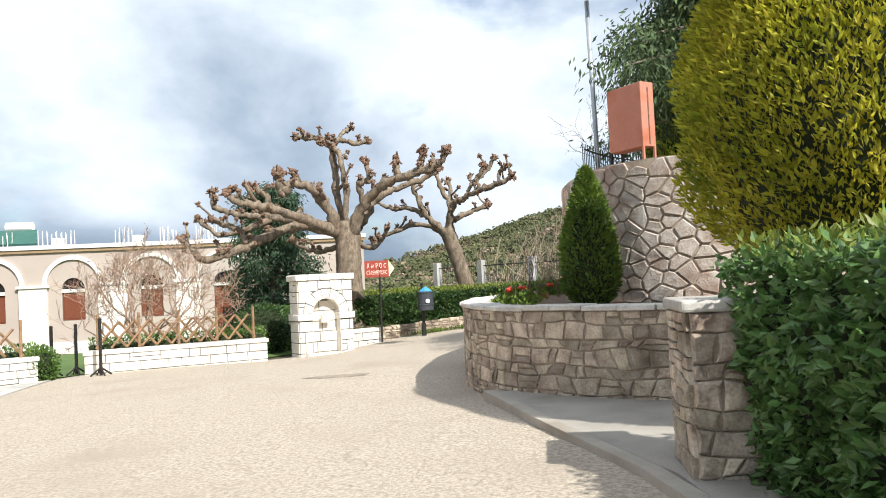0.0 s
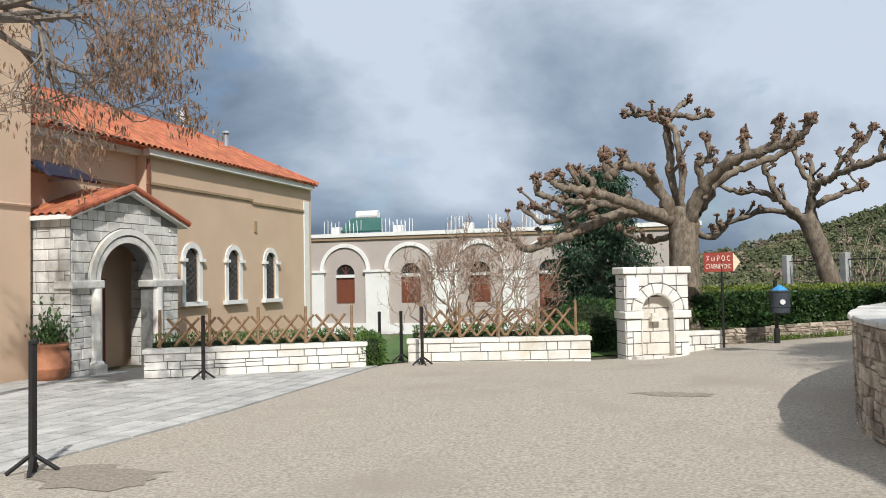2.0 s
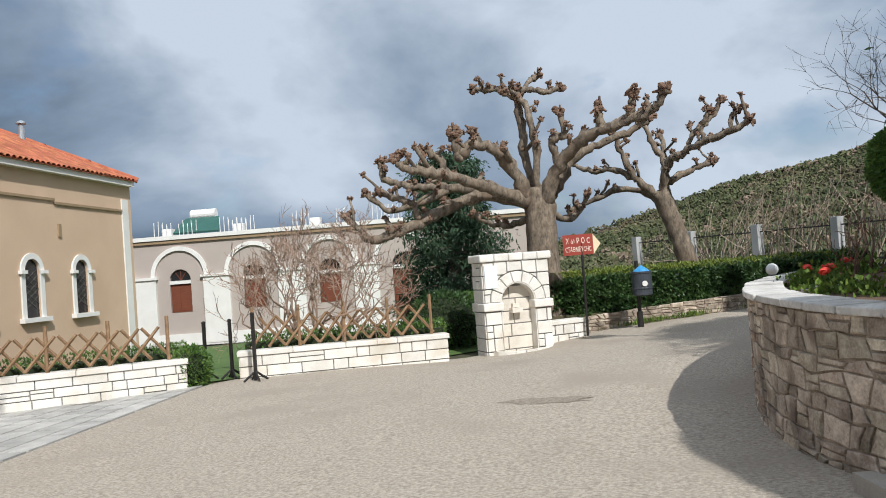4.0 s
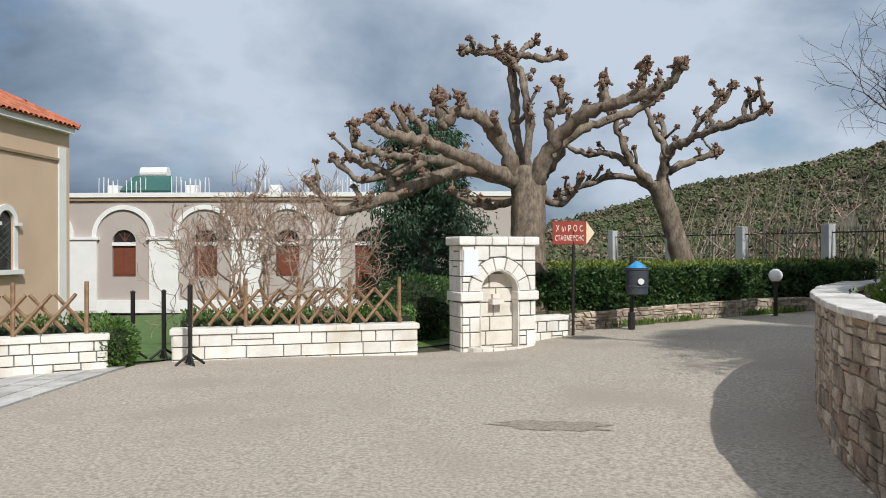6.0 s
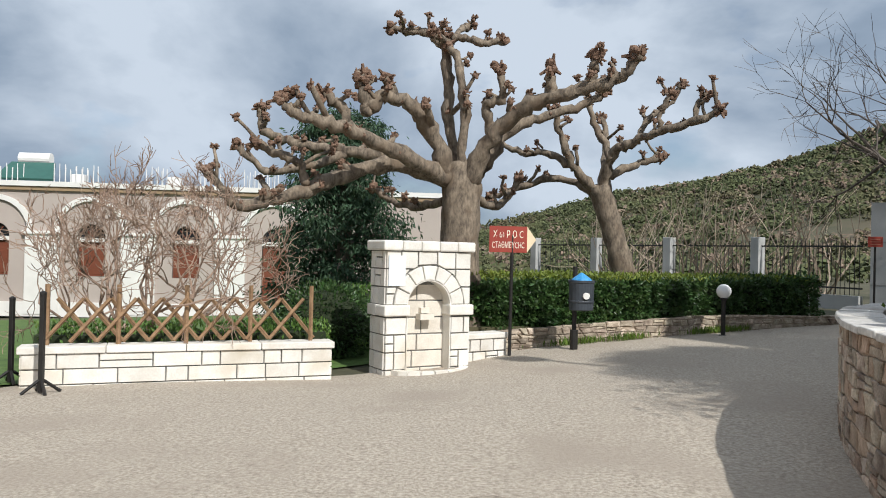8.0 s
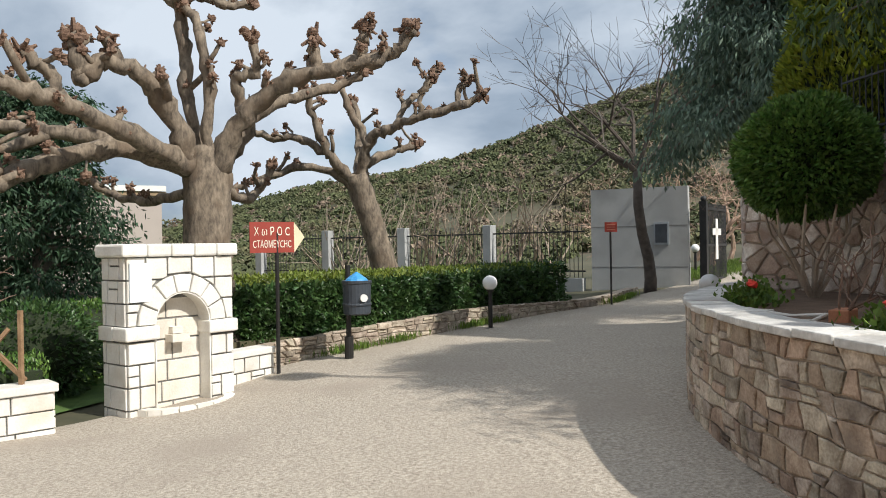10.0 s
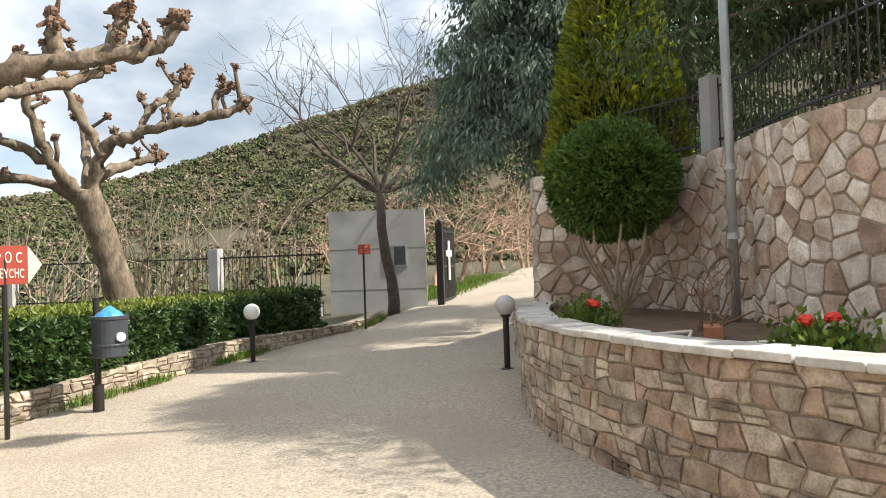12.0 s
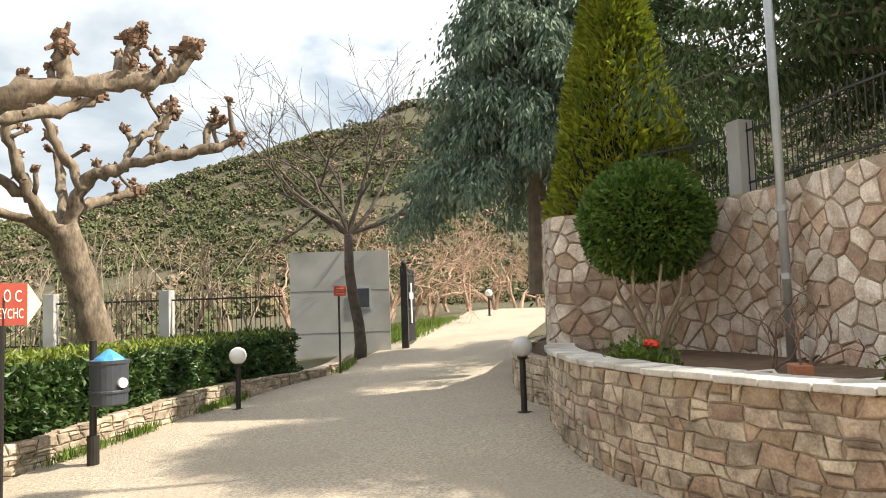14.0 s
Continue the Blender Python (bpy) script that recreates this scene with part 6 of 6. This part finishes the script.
part("side_seam", bar(cl, 0.72, 0.727, -0.15, -0.13, 3.66, 4.5), M["knuckle"], nc)
for s in (0.02, 0.7):
    for d in (-0.02, -0.24):
        part("leg", Geo().tube([cl.at(s, d, 2.9), cl.at(s, d, 3.64)], 0.025, 5), M["rust"] if s > 0.5 else M["black"], nc)
rl = Line([upper.at(upper.length * q, -0.3)[:2] for q in (0.16, 0.22, 0.28, 0.34, 0.39, 0.43)])
rail = thing("terrace_railing", rl.at(1, 0, 3.0), "thin iron railing along the top of the retaining wall", "railing")
for z in (3.42, 4.06):
    for i in range(int(rl.length / 0.6)):
        part("rail", Geo().tube([rl.at(i * 0.6, 0, z), rl.at(i * 0.6 + 0.6, 0, z)], 0.017, 4), M["iron"], rail)
for i in range(int(rl.length / 0.11)):
    part("bar", Geo().tube([rl.at(0.11 * i, 0, 3.2), rl.at(0.11 * i, 0, 4.16)], 0.009, 4), M["iron"], rail)
part("pillar", bar(rl, 1.5, 1.75, -0.12, 0.12, 2.9, 4.2), M["concrete"], rail)

# ---- planting bed ----
rnd = random.Random(33)
for k in range(13):
    s = rnd.uniform(2.6, 9.0)
    x, y, _ = planter.at(s, -0.55 - 0.5 * rnd.random())
    p = thing("geranium", (x, y, 1.31), "low green geranium with red flowers", "flower", "geraniums in the bed")
    part("leaves", leaves(160, lambda r: ((x + r.gauss(0, .13), y + r.gauss(0, .13), 1.33 + abs(r.gauss(0, .1))), (0, 0, 1)), 0.06, rnd, 0.8), M["thuja"], p, kind="stuff")
    if k % 2:
        part("flower_head", Geo().ball((x, y, 1.59), (0.05, 0.05, 0.04), 0.35, 8, rnd), M["flower"], p, "red flower head")
        part("stalk", Geo().tube([(x, y, 1.31), (x, y, 1.59)], 0.006, 4), M["thuja"], p)
for k, (s, d) in enumerate(((5.2, -0.9), (7.6, -1.0), (4.6, -1.2))):
    x, y, _ = planter.at(s, d)
    bare_tree("rose_bush", (x, y, 1.29), [((x, y, 1.29), (rnd.gauss(0, .3), rnd.gauss(0, .3), 1)) for _ in range(3)], M["knuckle"], "thin pruned rose bush with few leaves", 200 + k, 2, 0.5, 0.014, 0.5, 0.2, 2, category="shrub", group="rose bushes")
hp = [planter.at(4.0 + 0.28 * i, -0.75 + 0.22 * math.sin(i * 1.59), 1.36 + 0.03 * (i % 2)) for i in range(14)]
whole("garden_hose", Geo().tube(hp, 0.017, 6), M["hose"], "pale garden hose lying on the bed", "hose")
x, y, _ = planter.at(5.3, -0.95)
hbk = thing("hollow_brick", (x, y, 1.33), "red hollow clay brick lying in the bed", "brick")
soft(part("body", Geo().hexa([(x, y, 1.33), (x + .25, y + .15, 1.33), (x + .17, y + .28, 1.33), (x - .08, y + .13, 1.33)], [(x, y, 1.46), (x + .25, y + .15, 1.46), (x + .17, y + .28, 1.46), (x - .08, y + .13, 1.46)]), M["terracotta"], hbk), 0.01)

# ---- hillside growth ----
rnd = random.Random(404)
g, gd = Geo(), Geo()


def clump(gg, x, y, z, r, k):
    for _ in range(k):
        d = Vector((rnd.gauss(0, 1), rnd.gauss(0, 1), abs(rnd.gauss(0, 0.8)))).normalized()
        c = Vector((x, y, z)) + Vector((d.x * r, d.y * r, d.z * r * 0.85)) * rnd.uniform(0.55, 1)
        s = r * rnd.uniform(0.15, 0.32)
        u = Vector((rnd.gauss(0, 1), rnd.gauss(0, 1), rnd.gauss(0, 1))).normalized()
        v = (d + u * 0.6).cross(u).normalized()
        w = v.cross(d).normalized()
        gg.add([c + v * s, c - v * s * 0.6 + w * s, c - v * s * 0.6 - w * s, c + d * s * 0.9], [(0, 1, 3), (1, 2, 3), (2, 0, 3)])


for i in range(12500):
    az = radians(rnd.uniform(-32, 78))
    r = 46 + 215 * rnd.random() ** 0.75
    x, y = -3 + r * math.sin(az), 10 + r * math.cos(az)
    if noise.noise((x * 0.03, y * 0.03, 7)) < -0.38 and rnd.random() < 0.8:
        continue
    if r < 60 and az > radians(26):
        continue
    rr = rnd.uniform(0.5, 1.35) * (0.8 + r / 220)
    clump(gd if rnd.random() < 0.14 else g, x, y, land_z(x, y) + rr * 0.1, rr, 22)
whole("hill_scrub", g, M["scrub"], "dense green maquis scrub covering the hillside", "scrub", "stuff")
whole("dry_hill_scrub", gd, M["drybush"], "leafless brownish scrub on the hillside", "scrub", "stuff")
g = Geo()
for i in range(420):
    az = radians(rnd.uniform(-14, 22))
    r = rnd.uniform(31, 48)
    x, y = -3 + r * math.sin(az), 10 + r * math.cos(az)
    if y < 41 and x > -1:
        continue
    clump(g, x, y, land_z(x, y), rnd.uniform(0.5, 1.3), 26)
whole("meadow_bushes", g, M["scrub"], "green bushes on the slope behind the fence", "scrub", "stuff")
for nm, x0, x1, y0, y1, k, lab in (("verge_grass", 11.5, 20, 30.6, 36, 9000, "fresh green grass verge beyond the gate"), ("weed_tufts", -1.9, 8.4, 0, 0, 1300, "grass and weeds along the foot of the low wall")):
    def gp(r):
        if y1:
            q = r.random()
            x, y = x0 + (x1 - x0) * q + r.uniform(-1, 1), y0 + (y1 - y0) * q + r.uniform(0.1, 2.6)
        else:
            s = r.choice((2.3, 3.5, 5.7, 6.3, 10.7, 11.5)) + r.gauss(0, 0.3)
            x, y, _ = hw.at(min(max(s, 0), hw.length - 0.01), 0.08 + abs(r.gauss(0, 0.07)))
        return (x, y, ground_z(x, y) + 0.03), (0, 0, 1)
    g = leaves(k, gp, 0.16, rnd, 0.12, 0.75)
    whole(nm, g, M["thuja"], lab, "grass", "stuff")

# ---- stones of walls and pavement ----
rnd = random.Random(500)
cells = rough_rows(planter.length, lambda s: -0.12, lambda s: ptop(s) - 0.06, 0.155, rnd, 0.016, 0.09, 0.36)
cells.sort(key=lambda c: abs(sum(p[0] for p in c) / len(c) - 6.0))
two_tone(cells, lambda s, d, z: planter.at(s, d - 0.02, z), ("rubble", "rubble_rust"), wall_p, 0.024, 0.022, 0.28, M["rubble_joined"], rnd)
k = int(planter.length / 0.42)
for i in range(k):
    a, b = planter.length * i / k + 0.006, planter.length * (i + 1) / k - 0.006
    z = ptop((a + b) / 2) + rnd.uniform(-0.008, 0.008)
    soft(part("coping_stone", bar(planter, a, b, -0.37, 0.04 + rnd.uniform(-0.015, 0.02), z - 0.06, z), M["coping"], wall_p), 0.012)
cells = rubble(upper.length, lambda s: 1.2, lambda s: utop(s) - 0.03, 0.225, 0.185, 0.026, rnd, 1.15)
cells.sort(key=lambda c: abs(sum(p[0] for p in c) / len(c) - 5.5))
two_tone(cells, lambda s, d, z: upper.at(s, d - 0.02, z), ("slabstone", "slabstone_rust"), wall_u, 0.026, 0.02, 0.3, M["slabstone"], rnd)
lay(rough_rows(hw.length, hb, ht, 0.11, rnd, 0.016, 0.12, 0.36), lambda s, d, z: hw.at(s, d - 0.015, z), M["rubble"], wall_h, 0.035, 0.03, rnd=rnd)
lay(rough_rows(verge.length, lambda s: 0.2, vtop, 0.14, rnd), lambda s, d, z: verge.at(s, d - 0.015, z), M["rubble"], wall_v, 0.03, 0.03, limit=120, joined=M["rubble_joined"], rnd=rnd)
# porch masonry
pr = lambda s, d, z: side.at(s, PV + d, z)
cells = []
for c in courses(PS1 - PS0, Z0, 4.3, 0.26, rnd, 0.018, 0.25, 0.5):
    c = [(p + PS0, q) for p, q in c]
    mx, mz = sum(p[0] for p in c) / len(c), sum(p[1] for p in c) / len(c)
    top = 4.25 - abs(mx - PC) * 0.37
    if mz > top - 0.08:
        continue
    if mz < 2.06:
        if abs(mx - PC) < 1.28:
            c = cut(c, 1, 0, PC - 1.27) if mx < PC else cut(c, -1, 0, -(PC + 1.27))
    else:
        ln = math.hypot(mx - PC, mz - 2.02)
        a, b2 = (mx - PC) / ln, (mz - 2.02) / ln
        c = cut(c, -a, -b2, -1.38 - a * PC - b2 * 2.02)
    if len(c) > 2 and max(p[0] for p in c) - min(p[0] for p in c) > 0.06:
        cells.append(c)
lay(cells, pr, M["greystone"], porch, 0.022, 0.018, name="block", rnd=rnd)
lay(courses(PV + 0.3, Z0, 3.6, 0.26, rnd, 0.018, 0.25, 0.5), lambda s, d, z: side.at(PS0 - d, s - 0.3, z), M["greystone"], porch, 0.02, 0.018, name="block", rnd=rnd)
lay(courses(PV, Z0, 2.6, 0.26, rnd, 0.018, 0.25, 0.5), lambda s, d, z: side.at(PS1 - 0.4 - d, s - 0.1, z), M["greystone"], porch, 0.02, 0.018, name="block", rnd=rnd)
# flagstones, with a straight border course along the drive
edge = Line([(-7.0, -2), (-7.1, 0), (-7.7, 7.5), (-8.0, 11), (-8.5, 14), (-9.3, 17.9)])
n, flags, rest = 0, [], Geo()
rows = 22
for j in range(rows):
    d0 = 0.02 if j == 0 else 0.45 + (j - 1) * 0.5
    d1 = 0.42 if j == 0 else d0 + 0.465
    s = 1.0 + rnd.uniform(0, 0.5)
    while s < edge.length:
        w = rnd.uniform(0.45, 1.1)
        b = min(s + w - 0.035, edge.length - 0.02 * j)
        cxy = edge.at((s + b) / 2, -(d0 + d1) / 2)
        rel = Vector((cxy[0], cxy[1], 0)) - CO
        inwall = rel.x * 0.993 + rel.y * 0.12 < 0.1
        wa = Vector((cxy[0] + 13.33, cxy[1] - 14.69, 0))
        behind = wa.x * 0.607 - wa.y * 0.795 < 0.0 and cxy[1] > 14.2 and cxy[0] > -15.4
        if b - s > 0.15 and not inwall and not behind:
            q = [edge.at(s + rnd.uniform(0, .02), -d0), edge.at(b - rnd.uniform(0, .02), -d0), edge.at(b - rnd.uniform(0, .02), -d1), edge.at(s + rnd.uniform(0, .02), -d1)]
            g = Geo().hexa([(x, y, ground_z(x, y) - 0.02) for x, y, _ in q], [(x, y, ground_z(x, y) + 0.042) for x, y, _ in q])
            flags.append(g)
        s += w
for i, g in enumerate(flags):
    if i < 300:
        part("flagstone", g, M["flag"], pave)
    else:
        rest.add(g.v, g.f)
if rest.v:
    part("flagstone_rows", rest, M["flag"], pave, kind="stuff")
